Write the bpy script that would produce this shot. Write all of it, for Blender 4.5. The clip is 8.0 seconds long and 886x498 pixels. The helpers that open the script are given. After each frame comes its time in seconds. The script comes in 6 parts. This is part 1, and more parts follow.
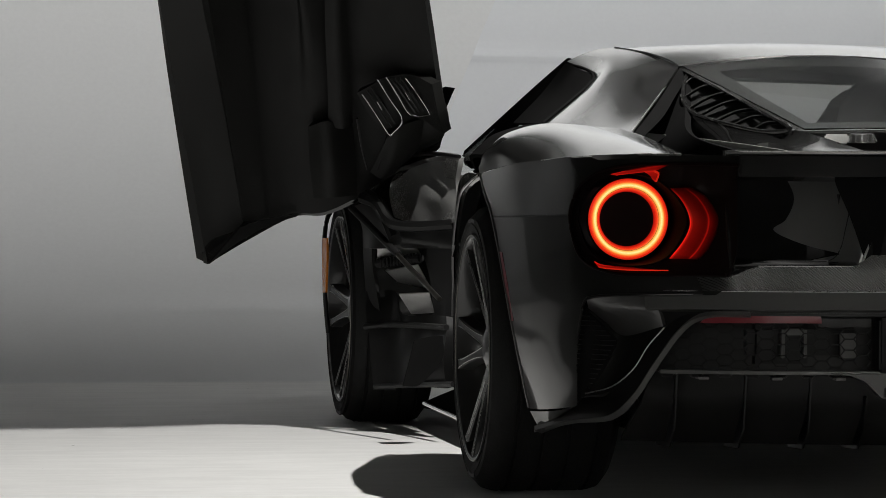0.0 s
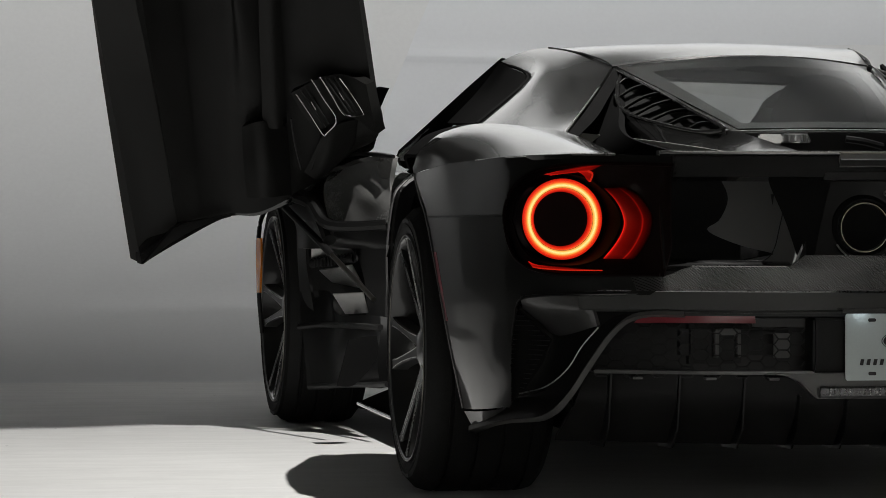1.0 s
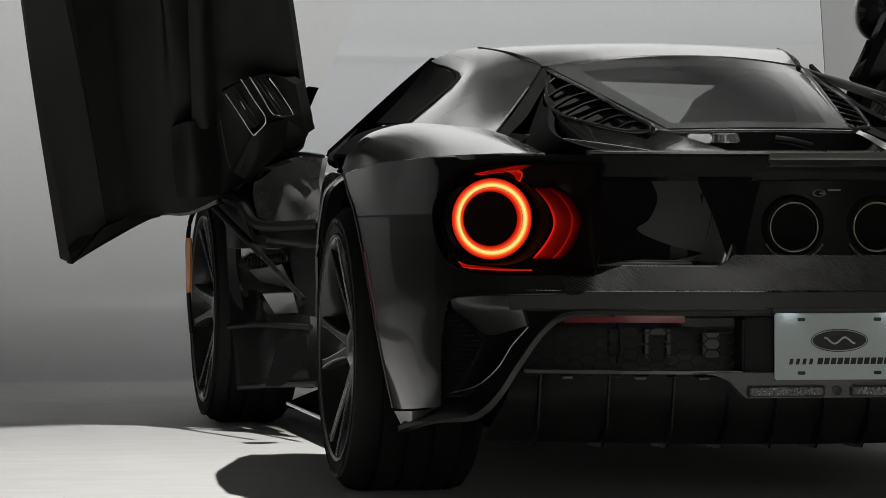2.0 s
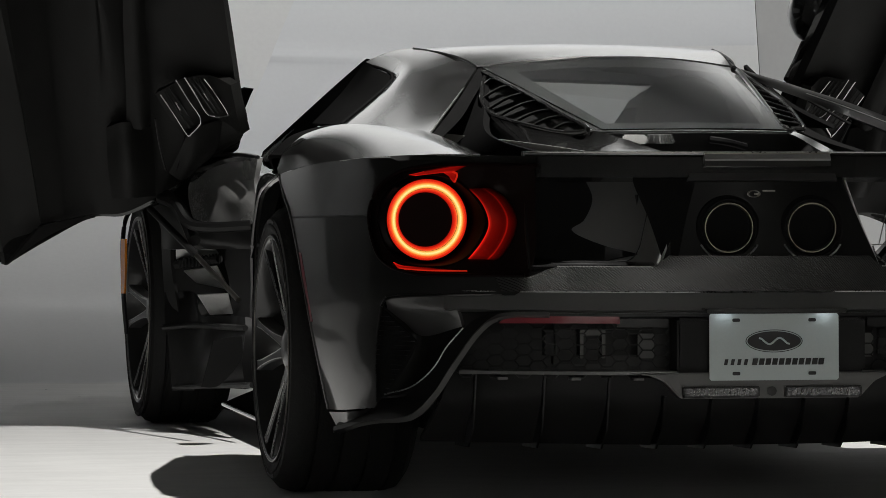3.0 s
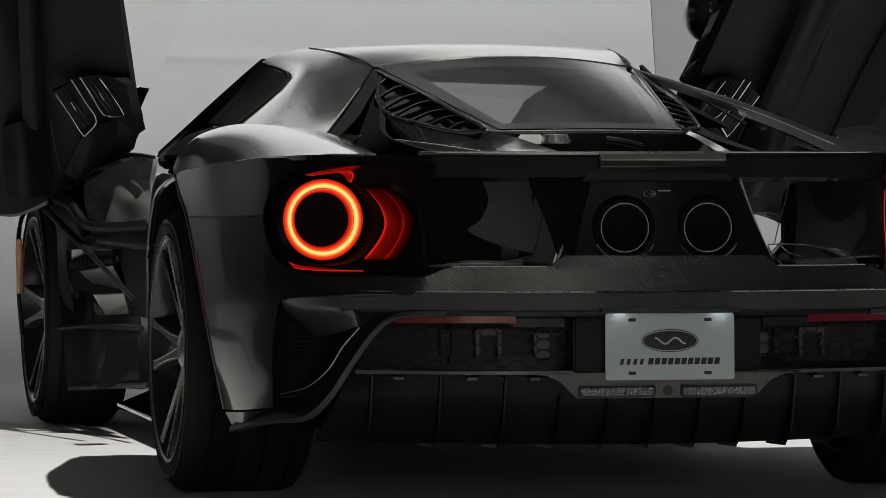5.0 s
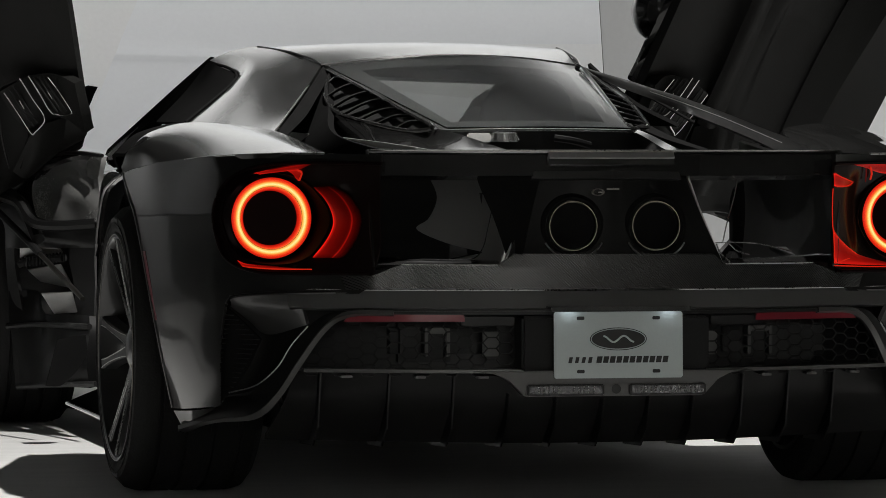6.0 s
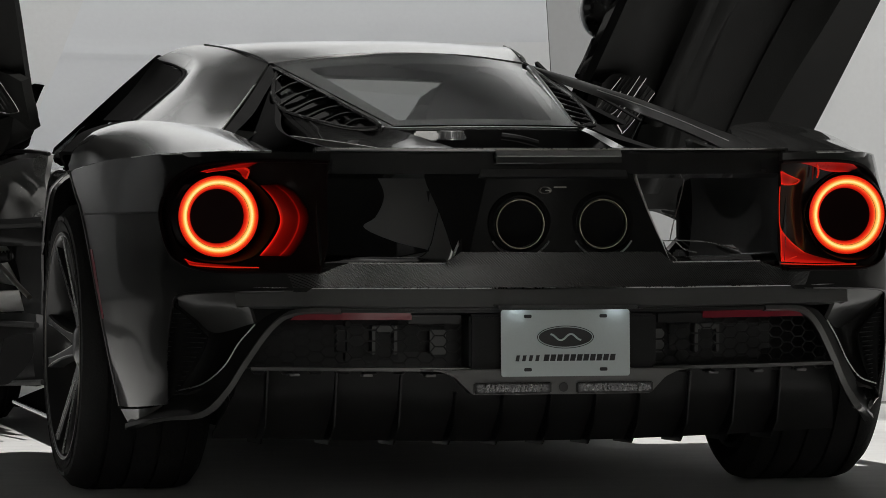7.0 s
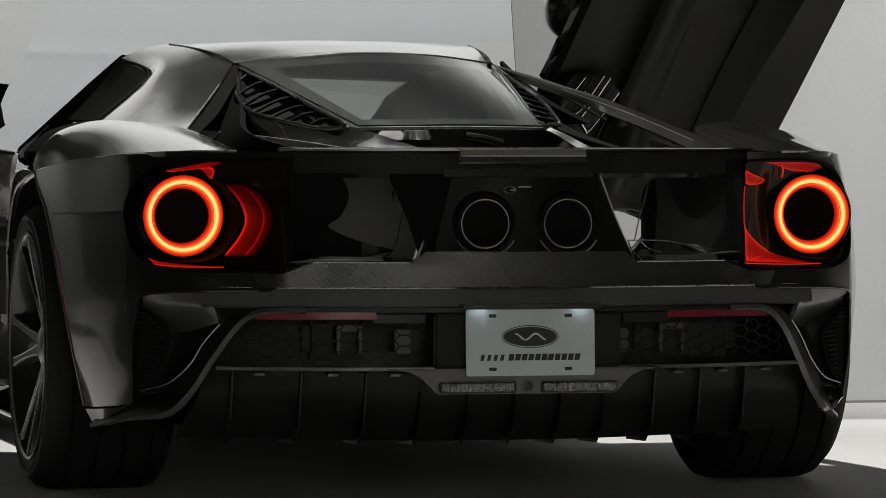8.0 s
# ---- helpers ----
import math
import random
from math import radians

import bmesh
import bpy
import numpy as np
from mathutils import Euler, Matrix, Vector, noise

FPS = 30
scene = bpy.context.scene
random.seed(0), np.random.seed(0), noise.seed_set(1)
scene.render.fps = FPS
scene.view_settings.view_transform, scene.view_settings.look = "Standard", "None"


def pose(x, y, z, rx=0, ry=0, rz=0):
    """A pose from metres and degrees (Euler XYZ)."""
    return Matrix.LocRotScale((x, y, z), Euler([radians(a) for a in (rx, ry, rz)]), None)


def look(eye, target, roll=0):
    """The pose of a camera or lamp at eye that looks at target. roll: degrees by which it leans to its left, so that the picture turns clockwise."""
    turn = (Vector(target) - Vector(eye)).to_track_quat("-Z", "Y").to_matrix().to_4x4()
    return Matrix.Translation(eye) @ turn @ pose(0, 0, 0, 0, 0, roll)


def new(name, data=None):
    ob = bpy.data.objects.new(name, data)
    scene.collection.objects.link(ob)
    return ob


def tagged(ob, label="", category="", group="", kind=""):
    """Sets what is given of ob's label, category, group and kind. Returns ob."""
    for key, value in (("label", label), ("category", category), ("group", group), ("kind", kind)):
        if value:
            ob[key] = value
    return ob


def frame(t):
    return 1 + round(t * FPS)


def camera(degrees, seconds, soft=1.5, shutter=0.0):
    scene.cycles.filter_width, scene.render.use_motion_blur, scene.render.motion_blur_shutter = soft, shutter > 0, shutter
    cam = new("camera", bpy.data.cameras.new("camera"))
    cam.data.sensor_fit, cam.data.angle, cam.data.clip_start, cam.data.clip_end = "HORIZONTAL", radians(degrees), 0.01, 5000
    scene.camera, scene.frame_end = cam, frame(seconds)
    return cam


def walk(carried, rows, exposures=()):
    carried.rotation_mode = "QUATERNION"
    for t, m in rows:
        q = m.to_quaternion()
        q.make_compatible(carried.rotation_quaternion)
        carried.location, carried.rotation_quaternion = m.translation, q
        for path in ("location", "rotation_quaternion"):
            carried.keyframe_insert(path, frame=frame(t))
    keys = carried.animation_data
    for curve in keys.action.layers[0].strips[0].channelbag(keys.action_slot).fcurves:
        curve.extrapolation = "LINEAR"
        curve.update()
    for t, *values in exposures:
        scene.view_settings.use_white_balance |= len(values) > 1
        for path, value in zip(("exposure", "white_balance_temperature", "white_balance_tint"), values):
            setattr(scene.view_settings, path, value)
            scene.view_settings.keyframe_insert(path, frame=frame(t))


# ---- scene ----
# ---------------------------------------------------------------- camera
# The camera stands on a tripod behind the car and pans to its right.
cam = camera(10.428, 8.0, soft=0.65)
ROLL = 0.1145
EYE = (-2.806, -11.790, 0.925)
PAN = [
    (0.0, -8.332, -1.586),
    (0.5, -8.712, -1.585),
    (1.0, -9.110, -1.584),
    (1.5, -9.519, -1.583),
    (2.0, -9.940, -1.585),
    (3.5, -11.039, -1.569),
    (4.0, -11.342, -1.569),
    (4.5, -11.640, -1.568),
    (6.0, -12.541, -1.590),
    (6.5, -12.866, -1.598),
    (7.0, -13.165, -1.610),
    (7.5, -13.427, -1.612),
    (8.0, -13.580, -1.614),
]
walk(cam, [(t, pose(*EYE, 90 + tilt, 0, turn) @ pose(0, 0, 0, 0, 0, ROLL)) for t, turn, tilt in PAN])

# ---------------------------------------------------------------- light
# A closed studio: a hooded lamp straight over the car throws a hard pool on the floor, added unseen strips wash the
# walls.
world = bpy.data.worlds.new("studio_dark")
scene.world = world
world.use_nodes = True
world.node_tree.nodes["Background"].inputs["Color"].default_value = (0.9, 0.95, 1.0, 1)
world.node_tree.nodes["Background"].inputs["Strength"].default_value = 0.0
KEY_AT = (0.0, -0.1, 3.6)
key_data = bpy.data.lights.new("key_lamp", "SPOT")
key_data.energy, key_data.color = 700.0, (1.0, 0.98, 0.945)
key_data.spot_size, key_data.spot_blend, key_data.shadow_soft_size = radians(125.0), 0.1, 0.02
key = new("key_lamp", key_data)
key.matrix_world = look(KEY_AT, (0.0, -0.1, 0.0))
# name, place, aim, length, watts: added, unseen shaded strips that brighten the walls and their reflections
STRIPS = [
    ("north", (0.4, 4.6, 4.9), (0.4, 7.8, 0.95), 8.6, 38.0),
    ("north_top", (0.5, 6.4, 3.8), (0.5, 7.8, 2.6), 5.8, 25.0),
    ("flat", (2.5, 1.2, 4.6), (2.3, 2.95, 1.1), 2.4, 19.0),
    ("west", (-4.2, 4.6, 3.7), (-6.0, 4.6, 2.1), 5.0, 7.0),
    ("south", (-1.5, -16.0, 4.4), (-1.5, -20.0, 2.2), 8.0, 1300.0),
]
for name, at, aim, length, watts in STRIPS:
    strip = bpy.data.lights.new("wall_wash", "AREA")
    strip.shape, strip.size, strip.size_y, strip.spread = "RECTANGLE", length, 0.3, radians({"north": 64, "north_top": 56, "flat": 60}.get(name, 95))
    strip.energy, strip.color = watts, (1.0, 0.985, 0.955)
    new("wall_wash", strip).matrix_world = look(at, aim)
scene.view_settings.exposure = 0.0


# ---------------------------------------------------------------- materials
def material(name, colour, rough=0.5, metal=0.0, coat=0.0, coat_rough=0.05, vary=0.15, scale=9.0, bump=0.0, fine=220.0, ior=1.5, spec=0.5):
    """Principled surface with broad and fine variation of tone and gloss, and a fine relief."""
    m = bpy.data.materials.new(name)
    m.use_nodes = True
    n, link = m.node_tree.nodes, m.node_tree.links.new
    b = n["Principled BSDF"]
    b.inputs["Metallic"].default_value = metal
    b.inputs["Coat Weight"].default_value = coat
    b.inputs["Coat Roughness"].default_value = coat_rough
    b.inputs["IOR"].default_value = ior
    b.inputs["Specular IOR Level"].default_value = spec
    co = n.new("ShaderNodeTexCoord")
    big, small = n.new("ShaderNodeTexNoise"), n.new("ShaderNodeTexNoise")
    big.inputs["Scale"].default_value, big.inputs["Detail"].default_value = scale, 5.0
    small.inputs["Scale"].default_value, small.inputs["Detail"].default_value = fine, 2.0
    link(co.outputs["Object"], big.inputs["Vector"])
    link(co.outputs["Object"], small.inputs["Vector"])
    add = n.new("ShaderNodeMath")
    add.operation = "ADD"
    link(big.outputs[0], add.inputs[0])
    link(small.outputs[0], add.inputs[1])
    tone = n.new("ShaderNodeMapRange")
    tone.inputs["From Min"].default_value, tone.inputs["From Max"].default_value = 0.6, 1.4
    tone.inputs["To Min"].default_value, tone.inputs["To Max"].default_value = 1 - vary, 1 + vary
    link(add.outputs[0], tone.inputs["Value"])
    mix = n.new("ShaderNodeVectorMath")
    mix.operation = "SCALE"
    mix.inputs[0].default_value = colour
    link(tone.outputs[0], mix.inputs["Scale"])
    link(mix.outputs[0], b.inputs["Base Color"])
    r = n.new("ShaderNodeMath")
    r.operation = "MULTIPLY"
    r.inputs[1].default_value = rough
    link(tone.outputs[0], r.inputs[0])
    link(r.outputs[0], b.inputs["Roughness"])
    if bump:
        bp = n.new("ShaderNodeBump")
        bp.inputs["Strength"].default_value, bp.inputs["Distance"].default_value = bump, 0.002
        link(small.outputs[0], bp.inputs["Height"])
        link(bp.outputs[0], b.inputs["Normal"])
    return m


def emitter(name, colour, strength):
    m = material(name, tuple(0.03 * c for c in colour), 0.3, spec=0.1)
    b = m.node_tree.nodes["Principled BSDF"]
    b.inputs["Emission Color"].default_value = (*colour, 1)
    b.inputs["Emission Strength"].default_value = strength
    return m


LAMP_X, LAMP_Z = 0.7595, 0.6845


def radial_glow(name, stops, strength, mottle, scale):
    """Light guide whose glow fades with the distance from the lamp's axis (metres, colour), unevenly by a fine mottle."""
    m = emitter(name, (1.0, 0.05, 0.02), strength)
    n, link = m.node_tree.nodes, m.node_tree.links.new
    b = n["Principled BSDF"]
    co, split, join = n.new("ShaderNodeTexCoord"), n.new("ShaderNodeSeparateXYZ"), n.new("ShaderNodeCombineXYZ")
    link(co.outputs["Object"], split.inputs[0])
    side = n.new("ShaderNodeMath")
    side.operation = "ABSOLUTE"
    link(split.outputs["X"], side.inputs[0])
    link(side.outputs[0], join.inputs["X"])
    link(split.outputs["Z"], join.inputs["Z"])
    far = n.new("ShaderNodeVectorMath")
    far.operation = "DISTANCE"
    far.inputs[1].default_value = (LAMP_X, 0, LAMP_Z)
    link(join.outputs[0], far.inputs[0])
    low, high = stops[0][0], stops[-1][0]
    span = n.new("ShaderNodeMapRange")
    span.inputs["From Min"].default_value, span.inputs["From Max"].default_value = low, high
    link(far.outputs["Value"], span.inputs["Value"])
    ramp = n.new("ShaderNodeValToRGB")
    steps = ramp.color_ramp.elements
    steps[0].color, steps[1].color = (*stops[0][1], 1), (*stops[-1][1], 1)
    for r, c in stops[1:-1]:
        steps.new((r - low) / (high - low)).color = (*c, 1)
    link(span.outputs[0], ramp.inputs[0])
    grain = n.new("ShaderNodeTexNoise")
    grain.inputs["Scale"].default_value, grain.inputs["Detail"].default_value = scale, 2.0
    link(co.outputs["Object"], grain.inputs["Vector"])
    rough = n.new("ShaderNodeMapRange")
    rough.inputs["From Min"].default_value, rough.inputs["From Max"].default_value = 0.35, 0.65
    rough.inputs["To Min"].default_value, rough.inputs["To Max"].default_value = strength * (1 - mottle), strength * (1 + mottle)
    link(grain.outputs[0], rough.inputs["Value"])
    link(ramp.outputs[0], b.inputs["Emission Color"])
    link(rough.outputs[0], b.inputs["Emission Strength"])
    return m


def reflected_glow(name, across, down):
    """Emission that stands for the ring's red reflection: its glow by the place across the panel and down it."""
    m = emitter(name, (1.0, 0.015, 0.008), 1.0)
    n, link = m.node_tree.nodes, m.node_tree.links.new
    b = n["Principled BSDF"]
    chart, split = n.new("ShaderNodeUVMap"), n.new("ShaderNodeSeparateXYZ")
    chart.uv_map = "chart"
    link(chart.outputs[0], split.inputs[0])
    both = n.new("ShaderNodeMath")
    both.operation = "MULTIPLY"
    for k, stops in enumerate((across, down)):
        ramp = n.new("ShaderNodeValToRGB")
        steps = ramp.color_ramp.elements
        steps[0].color, steps[1].color = (*[stops[0][1]] * 3, 1), (*[stops[-1][1]] * 3, 1)
        for at, value in stops[1:-1]:
            steps.new(at).color = (value, value, value, 1)
        link(split.outputs[k], ramp.inputs[0])
        link(ramp.outputs[0], both.inputs[k])
    link(both.outputs[0], b.inputs["Emission Strength"])
    return m


def carbon_fibre(name):
    """Black twill weave under clear lacquer: diagonal bands of two tones."""
    m = material(name, (0.02, 0.02, 0.021), 0.35, 0.0, 0.35, 0.12, 0.2)
    n, link = m.node_tree.nodes, m.node_tree.links.new
    b = n["Principled BSDF"]
    wave = n.new("ShaderNodeTexWave")
    wave.wave_type, wave.bands_direction = "BANDS", "DIAGONAL"
    wave.inputs["Scale"].default_value, wave.inputs["Distortion"].default_value = 100.0, 0.6
    co = n.new("ShaderNodeTexCoord")
    link(co.outputs["Object"], wave.inputs["Vector"])
    ramp = n.new("ShaderNodeMapRange")
    ramp.inputs["To Min"].default_value, ramp.inputs["To Max"].default_value = 0.22, 0.62
    link(wave.outputs["Fac"], ramp.inputs["Value"])
    link(ramp.outputs[0], b.inputs["Roughness"])
    tone = n.new("ShaderNodeMix")
    tone.data_type = "RGBA"
    tone.inputs["A"].default_value, tone.inputs["B"].default_value = (0.004, 0.004, 0.004, 1), (0.020, 0.0198, 0.0195, 1)
    link(wave.outputs["Fac"], tone.inputs["Factor"])
    link(tone.outputs["Result"], b.inputs["Base Color"])
    return m


def clear_glass(name, colour, rough=0.0, ior=1.35, coat=0.5):
    m = bpy.data.materials.new(name)
    m.use_nodes = True
    b = m.node_tree.nodes["Principled BSDF"]
    b.inputs["Base Color"].default_value = (*colour, 1)
    b.inputs["Transmission Weight"].default_value = 1.0
    b.inputs["Roughness"].default_value = rough
    b.inputs["IOR"].default_value = ior
    b.inputs["Coat Weight"].default_value = coat
    b.inputs["Coat Roughness"].default_value = 0.02
    return m


PAINT = material("graphite_paint", (0.012, 0.012, 0.0117), 0.3, 0.0, 1.0, 0.06, 0.05, 5.0, spec=0.1)
PAINT.node_tree.nodes["Principled BSDF"].inputs["Coat IOR"].default_value = 1.42
GLOSS = material("gloss_black", (0.013, 0.013, 0.0128), 0.2, 0.0, 1.0, 0.03, 0.1, spec=0.3)
CLOTH = material("black_flag_cloth", (0.01, 0.01, 0.01), 0.95)
SATIN = material("satin_black", (0.012, 0.012, 0.012), 0.45, 0.0, 0.0, 0.1, 0.2, 12, 0.1, spec=0.3)
GREY = material("satin_grey_lacquer", (0.082, 0.082, 0.080), 0.42, 0.2, 0.6, 0.15, 0.06, 5.0)
CARBON = carbon_fibre("carbon_fibre")
RUBBER = material("tyre_rubber", (0.012, 0.012, 0.012), 0.75, 0, 0, 0.1, 0.25, 14, 0.4, 160, spec=0.2)
RIM = material("black_wheel_lacquer", (0.016, 0.016, 0.016), 0.32, 0.0, 0.5, 0.12, 0.1, spec=0.4)
BARE_METAL = material("bare_aluminium", (0.75, 0.75, 0.74), 0.32, 1.0, 0, 0.1, 0.1, 20)
CHROME = material("bright_metal", (0.6, 0.6, 0.6), 0.18, 1.0, 0, 0.1, 0.1, 20)
STEEL = material("dull_steel", (0.22, 0.21, 0.19), 0.35, 1.0, 0, 0.1, 0.2, 25)
SILVER = material("cast_aluminium", (0.75, 0.75, 0.75), 0.25, 1.0, 0, 0.1, 0.1, 20)
TITAN = material("heat_tinted_titanium", (0.30, 0.275, 0.215), 0.42, 1.0, 0, 0.1, 0.15, 30)
TRIM = material("black_trim_leather", (0.009, 0.009, 0.0085), 0.5, 0, 0.0, 0.1, 0.25, 14, 0.3, 300, spec=0.16)
DOOR_EDGE = material("door_edge_composite", (0.024, 0.024, 0.0235), 0.6, 0, 0, 0.1, 0.08, 6, spec=0.15)
AMBER = material("amber_lens", (0.75, 0.22, 0.01), 0.25, 0, 0.5)
RED_LENS = material("red_reflector_lens", (0.17, 0.010, 0.020), 0.3, 0, 0.3, 0.05, 0.05)
RING = radial_glow("glowing_ring", [(0.058, (0.04, 0.0, 0.0)), (0.064, (0.40, 0.006, 0.003)), (0.0685, (0.85, 0.03, 0.008)), (0.0718, (0.95, 0.10, 0.02)), (0.0745, (1.0, 0.52, 0.09)), (0.0785, (1.1, 0.92, 0.34)), (0.0822, (1.0, 0.50, 0.09)), (0.0850, (1.0, 0.12, 0.018)), (0.0895, (0.80, 0.025, 0.007)), (0.0955, (0.35, 0.005, 0.002))], 1.0, 0.12, 500.0)
# Emission for red reflections of the ring, no lamps of their own.
RIM_GLOW = reflected_glow("red_ring_reflection", [(0, 1.0), (0.08, 0.6), (0.3, 0.5), (0.6, 0.5), (0.85, 0.35), (1, 0.15)], [(0, 1.0), (0.06, 0.9), (0.14, 0.55), (0.5, 0.36), (0.8, 0.5), (0.94, 0.95), (1, 1.0)])
ARC_GLOW = reflected_glow("red_arc_reflection", [(0, 0.0), (0.03, 0.9), (0.07, 0.4), (0.14, 0.14), (0.35, 0.085), (0.55, 0.055), (0.63, 0.07), (0.68, 0.30), (0.72, 0.08), (0.85, 0.03), (0.95, 0.01), (1, 0.0)], [(0, 0.1), (0.10, 0.4), (0.3, 0.6), (0.45, 0.95), (0.8, 1.0), (0.94, 1.3), (1, 0.6)])
RED_GLOW = emitter("red_reflected_line", (1.0, 0.03, 0.01), 0.5)
RED_DIM = emitter("dim_red_reflected_line", (0.8, 0.01, 0.008), 0.1)
PLATE = material("satin_aluminium_plate", (0.46, 0.51, 0.51), 0.45, 0.1, 0, 0.1, 0.04, 3)
INK = material("black_print", (0.01, 0.01, 0.01), 0.5)
GLASS = clear_glass("tinted_glass", (0.95, 0.98, 0.96))
SCREEN = clear_glass("clear_windscreen", (0.98, 0.99, 0.98), 0.0, 1.2, 0.0)
LAMP_GLASS = material("clear_lamp_facets", (0.13, 0.13, 0.135), 0.12, 0.6, 1.0, 0.02, 0.4, 160, 0.9, 260)
PLATE_LAMP = emitter("plate_lamp_glow", (0.85, 0.95, 1.0), 7.0)
BORDER = material("dark_glass_paint", (0.012, 0.012, 0.012), 0.25, 0, 0.5, 0.05, 0.05)
LENS = material("smoked_lens", (0.010, 0.006, 0.0055), 0.3, 0.0, 0.15, 0.05, 0.1, spec=0.04)
BOWL = material("dark_lamp_bowl", (0.007, 0.003, 0.003), 0.4, spec=0.02)
GLOSS_DARK = material("black_moulded_plastic", (0.006, 0.006, 0.006), 0.35, 0, 0.0, 0.15, 0.1, spec=0.3)
DARK_METAL = material("dark_polished_metal", (0.45, 0.45, 0.43), 0.26, 1.0, 0, 0.1, 0.2, 30)
# Near-black without gloss: puts shade into the colour of recesses and inner faces.
VOID = material("dead_black", (0.010, 0.010, 0.010), 0.6, spec=0.0)
CORNER = material("black_bumper_plastic", (0.014, 0.014, 0.014), 0.4, spec=0.12)
CORNER_FACE = material("dark_grey_corner", (0.048, 0.048, 0.047), 0.42, 0.1, 0.6, 0.15, 0.08)
CENTRE = material("black_centre_lacquer", (0.006, 0.006, 0.0058), 0.35, 0.0, 0.1, 0.08, 0.1, spec=0.08)
# Metal for thin tubes that draw glints along edges.
EDGE = material("edge_glint_metal", (0.35, 0.35, 0.34), 0.3, 1.0, 0, 0.1, 0.3, 30)
BUTTRESS = material("black_buttress_lacquer", (0.009, 0.009, 0.0088), 0.35, 0.0, 0.35, 0.1, 0.1, spec=0.1)
# Pale copy of the flap's lacquer: the light on its top is in the colour.
FLAP = material("lit_flap_lacquer", (0.34, 0.34, 0.335), 0.4, 0.2, 0.4, 0.15, 0.06, 5.0)
# Far paler than the body paint: the flank's light is put into its colour.
FLANK = material("lightened_flank_lacquer", (0.42, 0.42, 0.41), 0.6, 0.2, 0.15, 0.4, 0.06, 5.0)
CABIN = material("cabin_cloth", (0.015, 0.015, 0.015), 0.85, 0, 0, 0.1, 0.2, 12, 0.2)

# Light grey base stands for reflections on the dark fender end.
FENDER_END = material("fender_reflection_grey", (0.42, 0.42, 0.41), 0.26, 0.6, 0.5, 0.05, 0.1, 6)

SIDEWALL = material("sidewall_lettering", (0.03, 0.03, 0.03), 0.6)


# ---------------------------------------------------------------- mesh helpers
def part(name, bm, mat, parent=None, label="", smooth=True, angle=35):
    """Links a bmesh as one mesh object, under a thing or under a part."""
    bmesh.ops.recalc_face_normals(bm, faces=bm.faces)
    for f in bm.faces:
        f.smooth = smooth
    if smooth:
        for e in bm.edges:
            if len(e.link_faces) == 2 and e.calc_face_angle(0) > radians(angle):
                e.smooth = False
    me = bpy.data.meshes.new(name)
    bm.to_mesh(me)
    bm.free()
    me.materials.append(mat)
    ob = new(name, me)
    if parent:
        ob.parent = parent
    if label:
        ob["label"] = label
    return ob


def thing(name, label, category, group="", kind="", at=(0, 0, 0)):
    ob = new(name)
    ob.empty_display_size = 0.1
    ob.matrix_world = Matrix.Translation(at)
    return tagged(ob, label, category, group, kind)


def spline(pts, n):
    """n + 1 points along a Catmull-Rom curve through pts."""
    p = [Vector(q) for q in pts]
    p = [2 * p[0] - p[1]] + p + [2 * p[-1] - p[-2]]
    out, spans = [], len(p) - 3
    for i in range(n + 1):
        u = i / n * spans
        k = min(int(u), spans - 1)
        u -= k
        a, b, c, d = p[k:k + 4]
        out.append(0.5 * (2 * b + (c - a) * u + (2 * a - 5 * b + 4 * c - d) * u * u + (3 * b - a - 3 * c + d) * u ** 3))
    return out


def sheet(rows, nu=16, nv=16, thick=0.008, side=1, bm=None):
    """A curved panel through rows of control points, with thickness; side -1 mirrors it across the car."""
    long = [spline(r, nu) for r in rows]
    return skin([spline([r[i] for r in long], nv) for i in range(nu + 1)], thick, side, bm)


def fair(top, bottom, left, right, nu=32, nv=24, thick=0.012, side=1, swell=(0, 0, 0)):
    """A fair panel between four edge curves that meet at its corners, swollen in the middle."""
    t, b, l, r = spline(top, nu), spline(bottom, nu), spline(left, nv), spline(right, nv)
    grid = []
    for i in range(nu + 1):
        u, line = i / nu, []
        for j in range(nv + 1):
            v = j / nv
            p = (1 - v) * t[i] + v * b[i] + (1 - u) * l[j] + u * r[j]
            p -= (1 - u) * (1 - v) * t[0] + u * (1 - v) * t[nu] + (1 - u) * v * b[0] + u * v * b[nu]
            line.append(p + Vector(swell) * (16 * u * (1 - u) * v * (1 - v)))
        grid.append(line)
    return skin(grid, thick, side)


